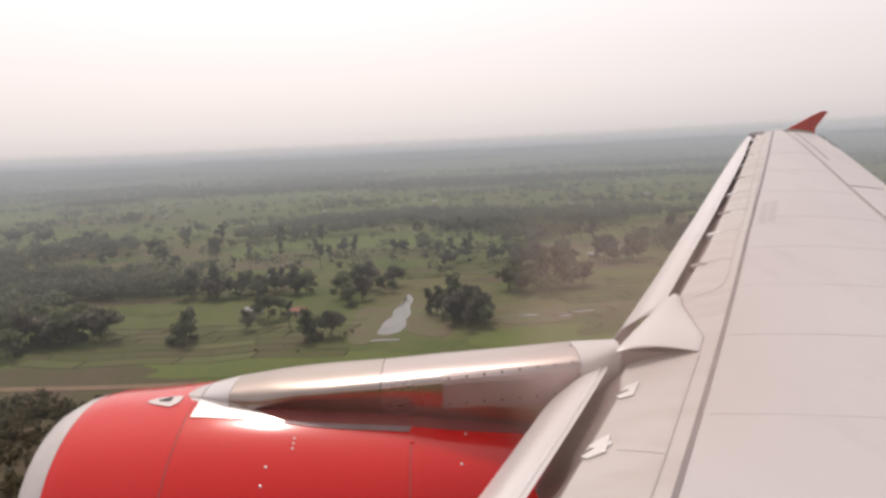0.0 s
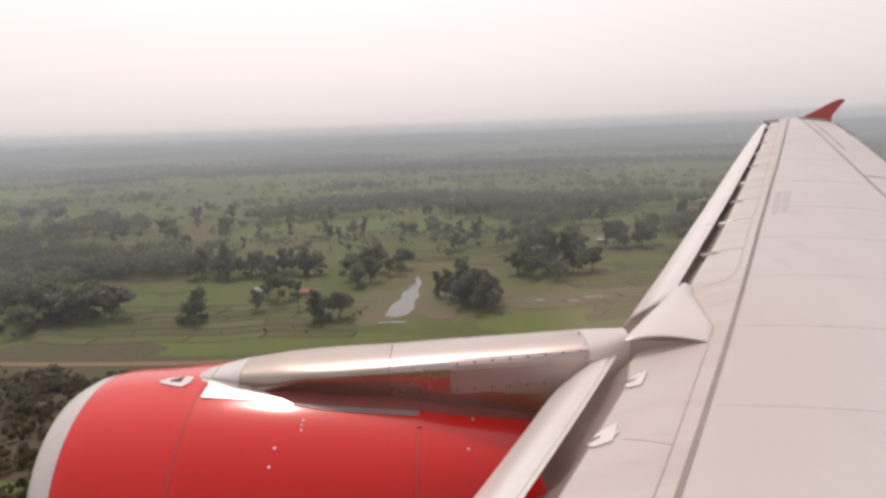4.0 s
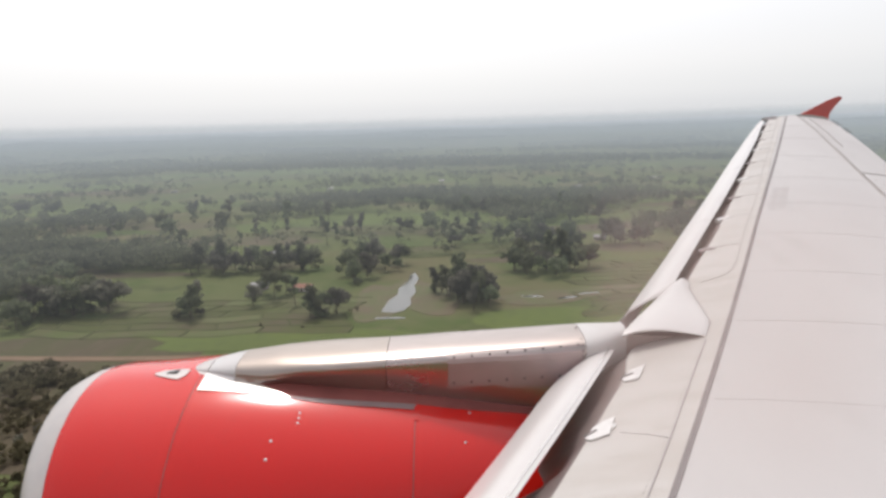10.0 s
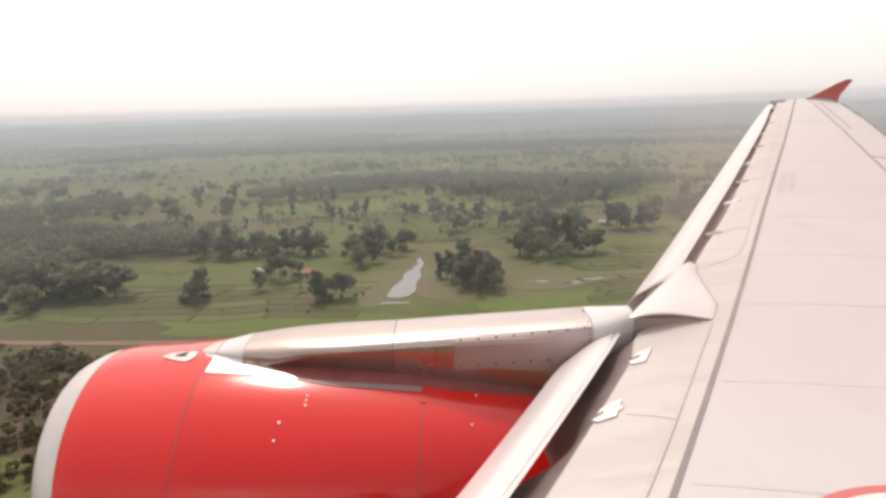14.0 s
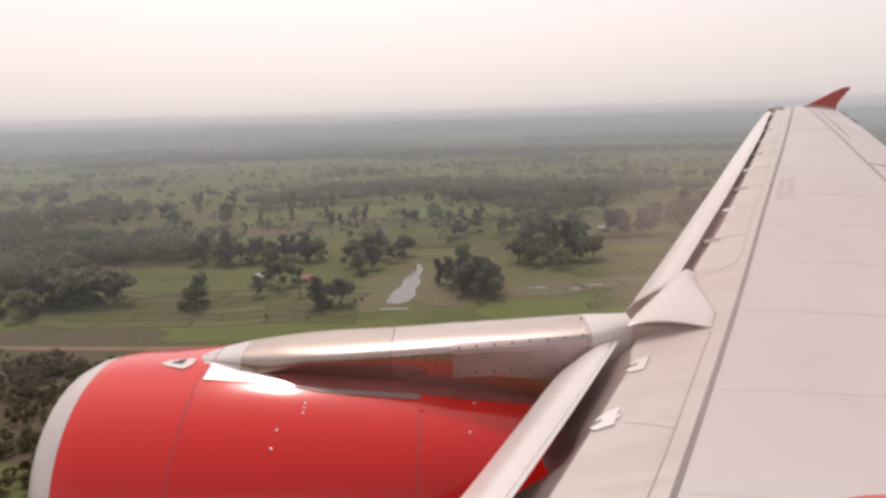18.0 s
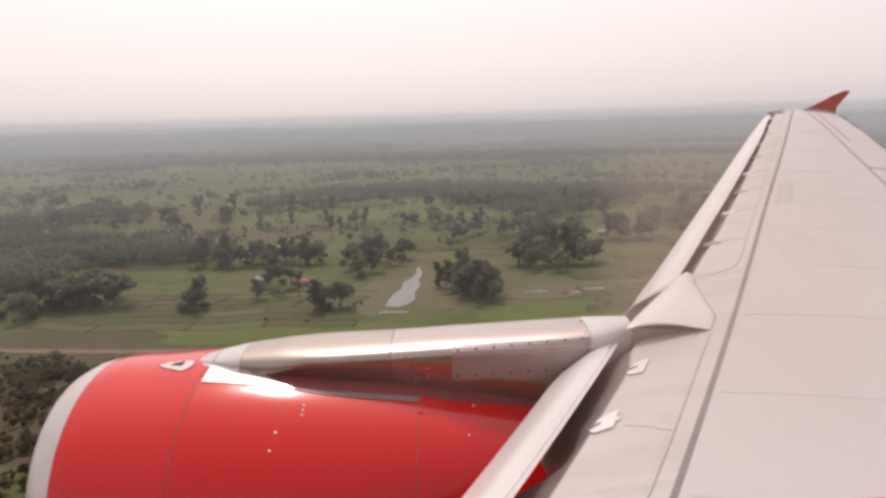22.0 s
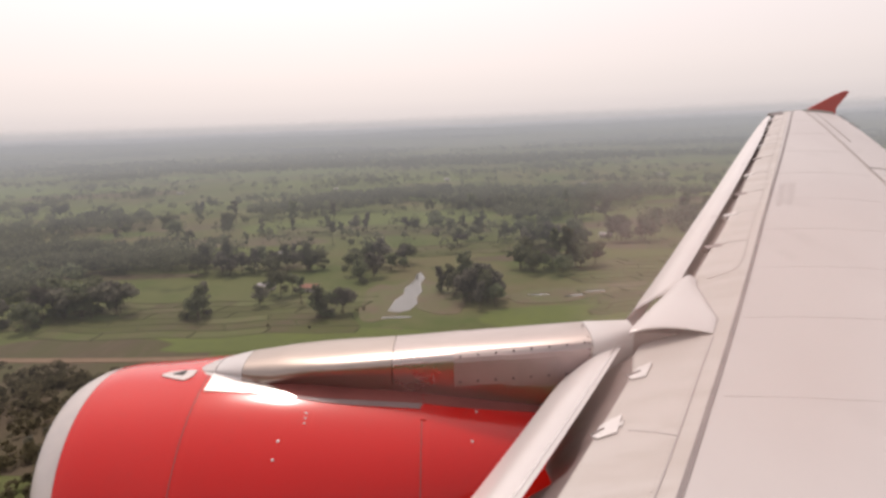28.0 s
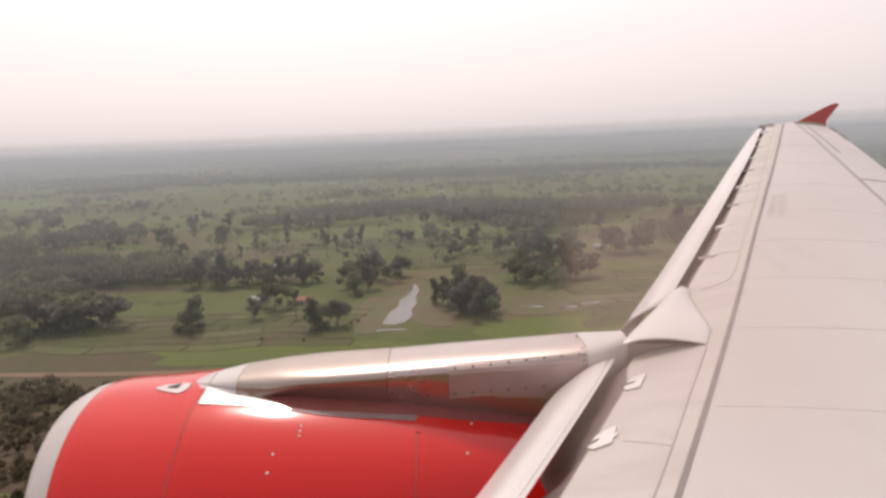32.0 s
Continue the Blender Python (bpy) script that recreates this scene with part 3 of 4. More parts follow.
on_cowl([(-0.97 + 0.816 * e, lerp(e, [0, 0.2, 0.4, 1.0], [-18.7, -19.8, -20.4, -20.2]), lerp(e, [0, 0.3, 1.0], [-18.0, -18.2, -17.6])) for e in span(0, 1, 10)], M_apron, "seal_strip", fan_cowl, 0.005)
on_cowl([(x, lerp(x, [-1.30, -1.25, -1.15, -1.05, -0.95, -0.7, -0.17], [-9.6, -10.6, -12.9, -15.9, -17.9, -18.1, -17.5]), -6.0) for x in (-1.30, -1.25, -1.15, -1.05, -0.95, -0.8, -0.6, -0.4, -0.152)], M_reflect_seam, "pylon_foot_reflection", fan_cowl, 0.0045, "dark maroon strip at the pylon's foot, painted as the red cowl's reflection")
scoop = on_cowl([(-1.890, -5.0, -4.2), (-1.85, -6.6, -2.6), (-1.76, -9.0, -2.4), (-1.715, -9.9, -2.6), (-1.69, -8.6, -3.0), (-1.675, -7.0, -3.6)], M_lip, "vent_scoop", aircraft, 0.008, "grey triangular vent scoop on the cowl")
on_cowl([(-1.815, -5.2, -4.9), (-1.78, -5.8, -4.0), (-1.742, -6.3, -3.2)], M_dark, "scoop_opening", scoop, 0.013)


def bump(x, a, r, h, mat, name, parent, label=""):
    b = bmesh.new()
    bmesh.ops.create_uvsphere(b, u_segments=10, v_segments=6, radius=1)
    p = cowl(x, a)
    n = (cowl(x, a, 0.1) - p).normalized()
    m = Matrix.Translation(p) @ n.to_track_quat("Z", "Y").to_matrix().to_4x4() @ Matrix.Diagonal((r, r, h, 1))
    bmesh.ops.transform(b, matrix=m, verts=b.verts)
    return smooth(part(name, b, mat, parent, label), 180)


for x, a in ((-1.004, -36.2), (-1.016, -42.4)):
    bump(x, a, 0.010, 0.004, M_strip, "latch_stud", fan_cowl, "shiny metal latch stud")
for x, a in ((-0.87, -25.25), (-0.87, -27.25), (-0.87, -29.25)):
    bump(x, a, 0.008, 0.004, M_stud, "rivet", fan_cowl)
for x, a in ((0.19, -19.25), (0.155, -33.25)):
    bump(x, a, 0.009, 0.005, M_stud, "rivet", reverser)
for x, a in ((-0.13, -18.2),):
    on_cowl([(x - 0.035, -25.5, -19.0), (x, -25.5, -19.0)], M_red, "latch_cover", reverser, 0.008)

for x, top in ((-1.573, 40), (-0.156, -20.5)):
    on_cowl([(x - 0.003, -115, top), (x + 0.003, -115, top)], M_reflect_seam, "cowl_seam", fan_cowl, 0.0012, n=60)

# ---- pylon ----
TX = [-1.70, -1.62, -1.53, -1.363, -1.097, -0.71, -0.324, 0.062, 0.446, 0.829, 1.0, 1.25]
TZ = [-1.588, -1.560, -1.537, -1.497, -1.459, -1.432, -1.408, -1.377, -1.350, -1.318, -1.303, -1.275]
TW = [0.02, 0.085, 0.125, 0.178, 0.236, 0.262, 0.262, 0.27, 0.27, 0.27, 0.25, 0.13]


CROWN = 0.8
# half width where the sides stand on the cowl
FOOT_X = [-1.7, -1.63, -1.56, -1.342, -0.96, -0.66, -0.18, 0.06, 0.24, 0.58, 1.25]
FOOT_W = [0.03, 0.115, 0.170, 0.241, 0.318, 0.316, 0.302, 0.303, 0.294, 0.262, 0.20]


def pylon_size(x):
    """Top, half width, height of the rounded crown, half width at the foot, height of the foot on the cowl."""
    z = lerp(x, TX, TZ)
    w = lerp(x, TX, TW) * lerp(x, [-1.4, -0.8, -0.2, 0.4, 0.9], [1.15, 1.06, 0.99, 0.97, 0.92])
    foot = lerp(x, FOOT_X, FOOT_W)
    seat = min(EZ + EQ * math.sqrt(lerp(x, PX, PR) ** 2 - foot ** 2), z - 0.015)
    return z, w, min(w * 1.05 + 0.03, lerp(x, [-1.3, -0.9], [0.145, 0.082]), (z - seat) * 0.75), foot, seat


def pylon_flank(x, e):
    """The side between the foot (e = 0) and the crown (e = 1): flared at the nose, leaning in below further aft."""
    z, w, crown, foot, seat = pylon_size(x)
    low = foot + (w * 0.73 - foot) * lerp(x, [-1.34, -1.0], [0.0, 1.0])
    return EY - w - (low - w) * (1 - e)


def pylon_ring(x):
    z, w, crown, foot, seat = pylon_size(x)
    pts = [(x, pylon_flank(x, 0), seat - 0.2)] + [(x, pylon_flank(x, e), seat + (z - crown - seat) * e) for e in (0, 0.25, 0.5, 0.75)]
    pts += [(x, EY - w * math.cos(radians(a)) ** CROWN, z - crown * (1 - math.sin(radians(a)) ** CROWN)) for a in span(0, 86, 19)]
    return pts + [(p[0], 2 * EY - p[1], p[2]) for p in pts[::-1]]


def pylon_side(x, z):
    """The cabin side of the pylon at a height."""
    zt, w, crown, foot, seat = pylon_size(x)
    if z > zt - crown:
        e = (z - zt + crown) / crown
        return EY - w * max(0.0, 1 - e ** (2 / CROWN)) ** (CROWN / 2)
    return pylon_flank(x, (z - seat) / (zt - crown - seat))


def pylon_piece(x0, x1, mat, name, label, n=10):
    return smooth(part(name, loft([pylon_ring(x) for x in span(x0, x1, n)]), mat, aircraft, label), 40)


pylon_piece(-1.70, -1.548, M_lip, "pylon_nose", "white pointed pylon nose", 6)
pylon_piece(-1.541, -1.345, M_white, "pylon_nose", "white pylon nose ring", 6)
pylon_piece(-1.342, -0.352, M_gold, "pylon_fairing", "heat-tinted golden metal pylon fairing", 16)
pylon_aft = pylon_piece(-0.348, 0.945, M_steel, "pylon_fairing", "polished metal pylon fairing", 16)
pylon_piece(0.949, 1.24, M_white, "pylon_fairing", "white painted rear pylon fairing", 6)
for z in (-1.30, -1.325, -1.35, -1.385, -1.42, -1.46):
    b = bmesh.new()
    bmesh.ops.create_cone(b, cap_ends=True, segments=8, radius1=0.006, radius2=0.006, depth=0.005, matrix=pose(0.925, pylon_side(0.925, z) - 0.004, z, 90, 0, 0))
    part("screw", b, M_screw, pylon_aft)
grid = []
for x in [0.05, 0.13, 0.21, 0.29, 0.34, 0.36, 0.40, 0.48, 0.58, 0.70, 0.82, 0.93]:
    zt, zb = lerp(x, [0.05, 0.93], [-1.402, -1.345]), lerp(x, [0.05, 0.34, 0.36, 0.40, 0.93], [-1.644, -1.622, -1.614, -1.640, -1.640])
    grid.append([(x, pylon_side(x, z) - 0.005, z) for z in span(zt, zb, 9)])
panel = part("access_panel", shell(grid, (0, 0.006, 0)), M_patch, pylon_aft, "grey painted access panel with screws")
# the cowl's mirrored red, laid as colour along the aft foot
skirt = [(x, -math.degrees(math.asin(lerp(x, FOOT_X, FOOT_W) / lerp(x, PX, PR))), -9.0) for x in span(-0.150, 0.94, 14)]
on_cowl(skirt, M_reflect_seam, "pylon_foot_reflection", reverser, 0.004, "dark maroon strip at the pylon's foot, painted as the red cowl's reflection")
for row, z0 in ((0, -1.421), (1, -1.604)):
    for i in range(8 if row == 0 else 7):
        x = 0.09 + 0.115 * i
        z = z0 + (0.075 * i / 7 if row == 0 else 0.05 * i / 6)
        b = bmesh.new()
        bmesh.ops.create_cone(b, cap_ends=True, segments=8, radius1=0.007, radius2=0.007, depth=0.006, matrix=pose(x, pylon_side(x, z) - 0.008, z, 90, 0, 0))
        part("screw", b, M_screw, panel)

# ---- fuselage round the eye: closed but for the window that it looks through ----
FY, FZ, FR = -1.75, -0.50, 1.975
M_fus = material("white_fuselage_paint", (0.62, 0.60, 0.59), 0.35, 0, [(1.0, (0.56, 0.54, 0.53), 0.45, 0.8)], coat=0.2)
M_cabin = material("cabin_lining", (0.42, 0.40, 0.38), 0.7, 0, [(3, (0.36, 0.34, 0.33), 0.4, 0.7)], 0.001, 20)


def tube(r, a0, a1, skip, mat, name, label, thick):
    """A band of the tube between two angles from the top, with a window hole."""
    xs = sorted(set(span(-7, -0.5, 14) + span(-0.5, 0.5, 26) + span(0.5, 9, 18)))
    angs = span(a0, a1, 36)
    b = bmesh.new()
    out, inn = {}, {}
    for i, x in enumerate(xs):
        for j, a in enumerate(angs):
            s, c = math.sin(radians(a)), math.cos(radians(a))
            out[i, j] = b.verts.new((x, FY + r * s, FZ + r * c))
            inn[i, j] = b.verts.new((x, FY + (r - thick) * s, FZ + (r - thick) * c))
    solid = set()
    for i in range(len(xs) - 1):
        for j in range(len(angs) - 1):
            zm = FZ + r * math.cos(radians((angs[j] + angs[j + 1]) / 2))
            if not (skip and abs((xs[i] + xs[i + 1]) / 2) < 0.20 and -0.27 < zm < 0.22):
                solid.add((i, j))
    for i, j in solid:
        b.faces.new((out[i, j], out[i, j + 1], out[i + 1, j + 1], out[i + 1, j]))
        b.faces.new((inn[i, j], inn[i + 1, j], inn[i + 1, j + 1], inn[i, j + 1]))
        for di, dj, e in ((-1, 0, ((i, j), (i, j + 1))), (1, 0, ((i + 1, j), (i + 1, j + 1))), (0, -1, ((i, j), (i + 1, j))), (0, 1, ((i, j + 1), (i + 1, j + 1)))):
            if (i + di, j + dj) not in solid:
                b.faces.new((out[e[0]], out[e[1]], inn[e[1]], inn[e[0]]))
    bmesh.ops.delete(b, geom=[v for v in b.verts if not v.link_faces], context="VERTS")
    return smooth(part(name, b, mat, aircraft, label), 40)


tube(FR, 0, 108, True, M_fus, "fuselage_side", "white fuselage side with a window opening", 0.05)
tube(FR, 108.2, 252, False, M_red, "fuselage_belly", "red painted fuselage belly", 0.05)
tube(FR, 252.2, 359.9, False, M_fus, "fuselage_side", "white fuselage side", 0.05)
for x in (-7.0, 9.0):
    b = bmesh.new()
    bmesh.ops.create_cone(b, cap_ends=True, segments=64, radius1=FR - 0.03, radius2=FR - 0.03, depth=0.06, matrix=pose(x, FY, FZ, 0, 90, 0))
    part("bulkhead", b, M_cabin, aircraft, "plain pale cabin bulkhead")
# the pane, with a dull brown reflection painted in towards its rear edge
M_pane = bpy.data.materials.new("window_pane")
M_pane.use_nodes = True
n, k = M_pane.node_tree.nodes, M_pane.node_tree.links
n.clear()
p_out, p_mix, p_clear, p_reflect = (n.new("ShaderNode" + e) for e in ("OutputMaterial", "MixShader", "BsdfTransparent", "BsdfTranslucent"))
p_reflect.inputs[0].default_value = (0.66, 0.50, 0.45, 1)
p_co, p_sep, p_noise, p_spread = (n.new("ShaderNode" + e) for e in ("TexCoord", "SeparateXYZ", "TexNoise", "MapRange"))
k.new(p_co.outputs["Object"], p_sep.inputs[0])
p_noise.inputs["Scale"].default_value = 14.0
k.new(p_co.outputs["Object"], p_noise.inputs["Vector"])
p_spread.inputs["To Min"].default_value, p_spread.inputs["To Max"].default_value = 0.5, 1.4
k.new(p_noise.outputs["Fac"], p_spread.inputs["Value"])
last = p_spread.outputs[0]
for axis, a, b in (("X", 0.025, 0.040), ("X", 0.115, 0.075), ("Z", -0.075, -0.035), ("Z", 0.014, -0.006)):
    edge, times = n.new("ShaderNodeMapRange"), n.new("ShaderNodeMath")
    edge.interpolation_type = "SMOOTHSTEP"
    edge.inputs["From Min"].default_value, edge.inputs["From Max"].default_value = a, b
    times.operation = "MULTIPLY"
    k.new(p_sep.outputs[axis], edge.inputs["Value"])
    k.new(last, times.inputs[0])
    k.new(edge.outputs[0], times.inputs[1])
    last = times.outputs[0]
p_scale = n.new("ShaderNodeMath")
p_scale.operation, p_scale.inputs[1].default_value = "MULTIPLY", 0.21
k.new(last, p_scale.inputs[0])
k.new(p_scale.outputs[0], p_mix.inputs[0])
k.new(p_clear.outputs[0], p_mix.inputs[1])
k.new(p_reflect.outputs[0], p_mix.inputs[2])
k.new(p_mix.outputs[0], p_out.inputs[0])
b = bmesh.new()
b.faces.new([b.verts.new(q) for q in ((-0.23, 0.135, -0.30), (0.23, 0.135, -0.30), (0.23, 0.135, 0.25), (-0.23, 0.135, 0.25))])
pane = part("window_pane", b, M_pane, aircraft, "clear cabin window pane with a brown reflection painted in")
pane.visible_shadow = False

# wing-body fairing under the cabin, unseen; added so the pylon mirrors red
secs = []
for e in span(0, 1, 20):
    x = -2.5 + 11.0 * e
    k = math.sin(math.pi * (0.04 + 0.92 * e)) ** 0.45
    secs.append([(x, FY + 2.30 * k * math.cos(radians(a)), -2.25 + 0.85 * k * math.sin(radians(a))) for a in span(180, 360, 24)])
smooth(part("belly_fairing", loft(secs), M_red, aircraft, "red wing-body fairing"), 60)

# ---- the land: metres from the point under the eye ----
M_ground = material("grassland", (0.120, 0.136, 0.054), 0.9, 0, [(0.0045, (0.152, 0.130, 0.072), 0.45, 0.60), (0.014, (0.088, 0.118, 0.038), 0.46, 0.60), (0.12, (0.130, 0.140, 0.056), 0.52, 0.78), (0.04, (0.076, 0.090, 0.038), 0.57, 0.68), (1.2, (0.100, 0.115, 0.05), 0.5, 0.8)], 0.25, 0.6, spec=0.1)
M_pasture = material("green_pasture", (0.114, 0.142, 0.050), 0.9, 0, [(0.02, (0.125, 0.155, 0.048), 0.4, 0.65), (0.2, (0.10, 0.125, 0.05), 0.5, 0.75)], 0.12, 0.8, random_tint=0.16, spec=0.1)
M_paddy = material("young_rice", (0.094, 0.112, 0.038), 0.85, 0, [(0.03, (0.122, 0.108, 0.058), 0.42, 0.65), (0.3, (0.11, 0.13, 0.055), 0.5, 0.75)], 0.1, 1.5, random_tint=0.2, spec=0.15)
M_plough = material("ploughed_soil", (0.130, 0.107, 0.075), 0.95, 0, [(0.03, (0.112, 0.112, 0.06), 0.4, 0.62), (0.25, (0.15, 0.122, 0.085), 0.5, 0.75)], 0.15, 1.0, stretch=(1, 0.2, 1), random_tint=0.12, spec=0.05)
M_bund = material("earth_bank", (0.100, 0.110, 0.052), 0.95, 0, [(0.15, (0.12, 0.115, 0.07), 0.45, 0.7)], 0.1, 2, spec=0.05)
M_mud = material("red_mud", (0.136, 0.112, 0.066), 0.8, 0, [(0.05, (0.116, 0.126, 0.052), 0.40, 0.56), (0.4, (0.19, 0.135, 0.095), 0.5, 0.75)], 0.1, 1.2, spec=0.2)
M_road = material("dirt_track", (0.23, 0.165, 0.115), 0.95, 0, [(0.1, (0.19, 0.14, 0.095), 0.4, 0.7), (1.0, (0.27, 0.2, 0.14), 0.5, 0.8)], 0.05, 2, spec=0.05)
M_water = material("pond_water", (0.10, 0.10, 0.085), 0.08, 0, [(0.05, (0.13, 0.12, 0.10), 0.4, 0.7)], 0.02, 1.5, spec=0.6)
M_leaf = material("tree_leaves", (0.172, 0.190, 0.104), 0.7, 0, [(0.9, (0.185, 0.192, 0.15), 0.45, 0.7)], random_tint=0.35, spec=0.2)
M_dryleaf = material("dry_tree_leaves", (0.19, 0.18, 0.14), 0.75, 0, [(0.9, (0.165, 0.162, 0.13), 0.45, 0.7)], random_tint=0.3, spec=0.15)
M_wood = material("woodland_leaves", (0.178, 0.190, 0.112), 0.75, 0, [(0.013, (0.150, 0.158, 0.108), 0.42, 0.60), (0.11, (0.105, 0.116, 0.074), 0.47, 0.60), (0.35, (0.205, 0.190, 0.135), 0.56, 0.70)], spec=0.15)
M_scrub = material("scrub_leaves", (0.135, 0.118, 0.068), 0.8, 0, [(0.02, (0.165, 0.138, 0.085), 0.42, 0.62), (0.3, (0.140, 0.128, 0.078), 0.45, 0.7)], spec=0.1)
M_bark = material("bark", (0.10, 0.08, 0.06), 0.9, 0, [(3, (0.15, 0.12, 0.095), 0.4, 0.7)], 0.02, 8, spec=0.1)
M_wall = material("rendered_wall", (0.55, 0.50, 0.44), 0.8, 0, [(1.2, (0.44, 0.39, 0.34), 0.45, 0.75)], random_tint=0.2)
M_tin = material("pale_tin_roof", (0.36, 0.35, 0.35), 0.7, 0, [(1.0, (0.36, 0.34, 0.33), 0.45, 0.7)], random_tint=0.12)
M_tile = material("red_tile_roof", (0.34, 0.16, 0.11), 0.8, 0, [(1.5, (0.27, 0.13, 0.09), 0.4, 0.7)], 0.03, 4)

for m in (M_leaf, M_dryleaf, M_wood, M_scrub):
    n, k = m.node_tree.nodes, m.node_tree.links
    b, o = n["Principled BSDF"], n["Material Output"]
    tr, mx = n.new("ShaderNodeBsdfTranslucent"), n.new("ShaderNodeMixShader")
    k.new(b.inputs["Base Color"].links[0].from_socket, tr.inputs["Color"])
    mx.inputs[0].default_value = 0.6
    k.new(b.outputs[0], mx.inputs[1])
    k.new(tr.outputs[0], mx.inputs[2])
    k.new(mx.outputs[0], o.inputs["Surface"])

def rise(x, y):
    """The plain climbs gently to low wooded swells near the horizon."""
    e = min(1.0, max(0.0, (math.hypot(x, y) - 2100) / 2600))
    return 76 * e * e * (3 - 2 * e) + 5 * e * math.sin(x * 0.0011 + 0.6) + 2.5 * e * math.sin(x * 0.0037)


xs = sorted({round(math.copysign(abs(e) ** 2.4, e) * 15000, 2) for e in np.linspace(-1, 1, 97)})
me = bpy.data.meshes.new("ground")
n = len(xs)
verts = [(x, y, rise(x, y)) for y in xs for x in xs]
me.from_pydata(verts, [], [(j * n + i, j * n + i + 1, (j + 1) * n + i + 1, (j + 1) * n + i) for j in range(n - 1) for i in range(n - 1)])
me.materials.append(M_ground)
tagged(new("ground", me), "flat green and brown farmland reaching to the hazy horizon", "ground", kind="structure")


def blob(cx, cy, rx, ry, turn, n=26, rough=0.12, seed=0):
    """An uneven closed outline."""
    r = random.Random(seed)
    ph = [r.uniform(0, 6.28) for _ in range(4)]
    out = []
    for i in range(n):
        a = 2 * math.pi * i / n
        k = 1 + rough * (math.sin(2 * a + ph[0]) + 0.6 * math.sin(3 * a + ph[1]) + 0.5 * math.sin(5 * a + ph[2]))
        sq = 1 / max(abs(math.cos(a)), abs(math.sin(a))) ** 0.55
        x, y = rx * k * sq * math.cos(a), ry * k * sq * math.sin(a)
        t = radians(turn)
        out.append((cx + x * math.cos(t) - y * math.sin(t), cy + x * math.sin(t) + y * math.cos(t)))
    return out


def sheet(name, outline, z, mat, label, category, group="", kind=""):
    ox, oy = outline[0]
    b = prism([(x - ox, y - oy, -0.25) for x, y in outline], (0, 0, 0.5))
    ob = part(name, b, mat, None)
    ob.location = (ox, oy, z)
    return tagged(ob, label, category, group, kind)


FIELDS = [(130, 545, 60, 24, 4), (-300, 400, 70, 16, 8), (-165, 520, 60, 26, -6), (-215, 402, 50, 9, -6), (55, 415, 45, 10, 3), (-60, 268, 40, 5, -3), (-330, 640, 100, 32, -12), (160, 440, 55, 18, -10), (230, 700, 90, 30, 5), (-560, 1050, 140, 45, 4), (-240, 246, 40, 9, -4), (-150, 214, 62, 58, 0)]
for i, (x, y, a, b, t) in enumerate(FIELDS):
    sheet("ploughed_field", blob(x, y, a, b, t, seed=i + 1), 0.02 + 0.006 * i, M_plough, "bare brown ploughed field among green pasture", "field", "ploughed fields")
PASTURE = [(-70, 610, 120, 60, -4), (-210, 470, 110, 36, -8), (-260, 350, 70, 22, -10), (90, 590, 90, 36, 4), (-420, 800, 190, 60, 6), (60, 820, 140, 60, -2), (310, 850, 120, 60, 3), (-150, 1150, 220, 90, 0), (-760, 1150, 200, 90, 5),
           (80, 270, 70, 22, -3), (-70, 262, 60, 16, -2), (420, 1350, 200, 80, 0), (-420, 1480, 260, 90, 2), (240, 500, 60, 40, 5)]
for i, (x, y, a, b, t) in enumerate(PASTURE):
    sheet("pasture", blob(x, y, a, b, t, seed=i + 20), 0.075 + 0.006 * i, M_pasture, "flat bright green grazed pasture", "field", "pastures")

g = random.Random(77)
for i in range(34):
    y = 680 * (2600 / 680) ** g.random()
    x = g.uniform(-0.75, 0.62) * y
    sheet("pasture", blob(x, y, g.uniform(0.06, 0.17) * y, g.uniform(0.025, 0.06) * y, g.uniform(-10, 10), seed=i + 120, rough=0.2), rise(x, y) + 0.16 + 0.006 * i, M_pasture, "flat bright green grazed pasture", "field", "pastures")


def paddy(x0, y0, w, d, turn, cols, rows, seed):
    """A block of small rice fields with raised earth banks between them."""
    r = random.Random(seed)
    root = new("rice_paddy")
    root.matrix_world = pose(x0, y0, 0.16, 0, 0, turn)
    tagged(root, "yellow-green rice paddy divided by dark earth banks", "field", "rice paddies")

    def warp(u, v):
        return Vector(((u - 0.5) * w + 4 * math.sin(v * 7 + seed) + 3 * math.sin(u * 11 + 2 * seed), (v - 0.5) * d + 3 * math.sin(u * 5 + seed * 3) + 1.5 * math.sin(u * 17 + seed), 0))

    for j in range(rows):
        for i in range(cols):
            a, b = i / cols, (i + 1) / cols
            g = [[warp(u, v) + Vector((0, 0, 0.004 * ((i + j) % 3))) for u in span(a, b, 4)] for v in (j / rows, (j + 0.5) / rows, (j + 1) / rows)]
            part("plot", shell(g, (0, 0, -0.1)), M_paddy, root)
    for j in range(rows + 1):
        v = j / rows
        h = r.uniform(0.15, 0.32)
        secs = []
        for u in span(0, 1, 24):
            p = warp(u, v)
            ww = 0.55 + 0.25 * math.sin(u * 23 + j)
            secs.append([p + Vector((0, -ww, 0)), p + Vector((0, -ww * 0.4, h)), p + Vector((0, ww * 0.4, h)), p + Vector((0, ww, 0))])
        part("bank", loft(secs), M_bund, root)
    for j in range(rows):
        for i in range(cols + 1):
            u = (i + 0.35 * (j % 2)) / cols
            if u > 1:
                continue
            secs = []
            for v in span(j / rows, (j + 1) / rows, 5):
                p = warp(u, v)
                secs.append([p + Vector((-0.5, 0, 0)), p + Vector((-0.2, 0, 0.45)), p + Vector((0.2, 0, 0.45)), p + Vector((0.5, 0, 0))])
            part("bank", loft(secs), M_bund, root)


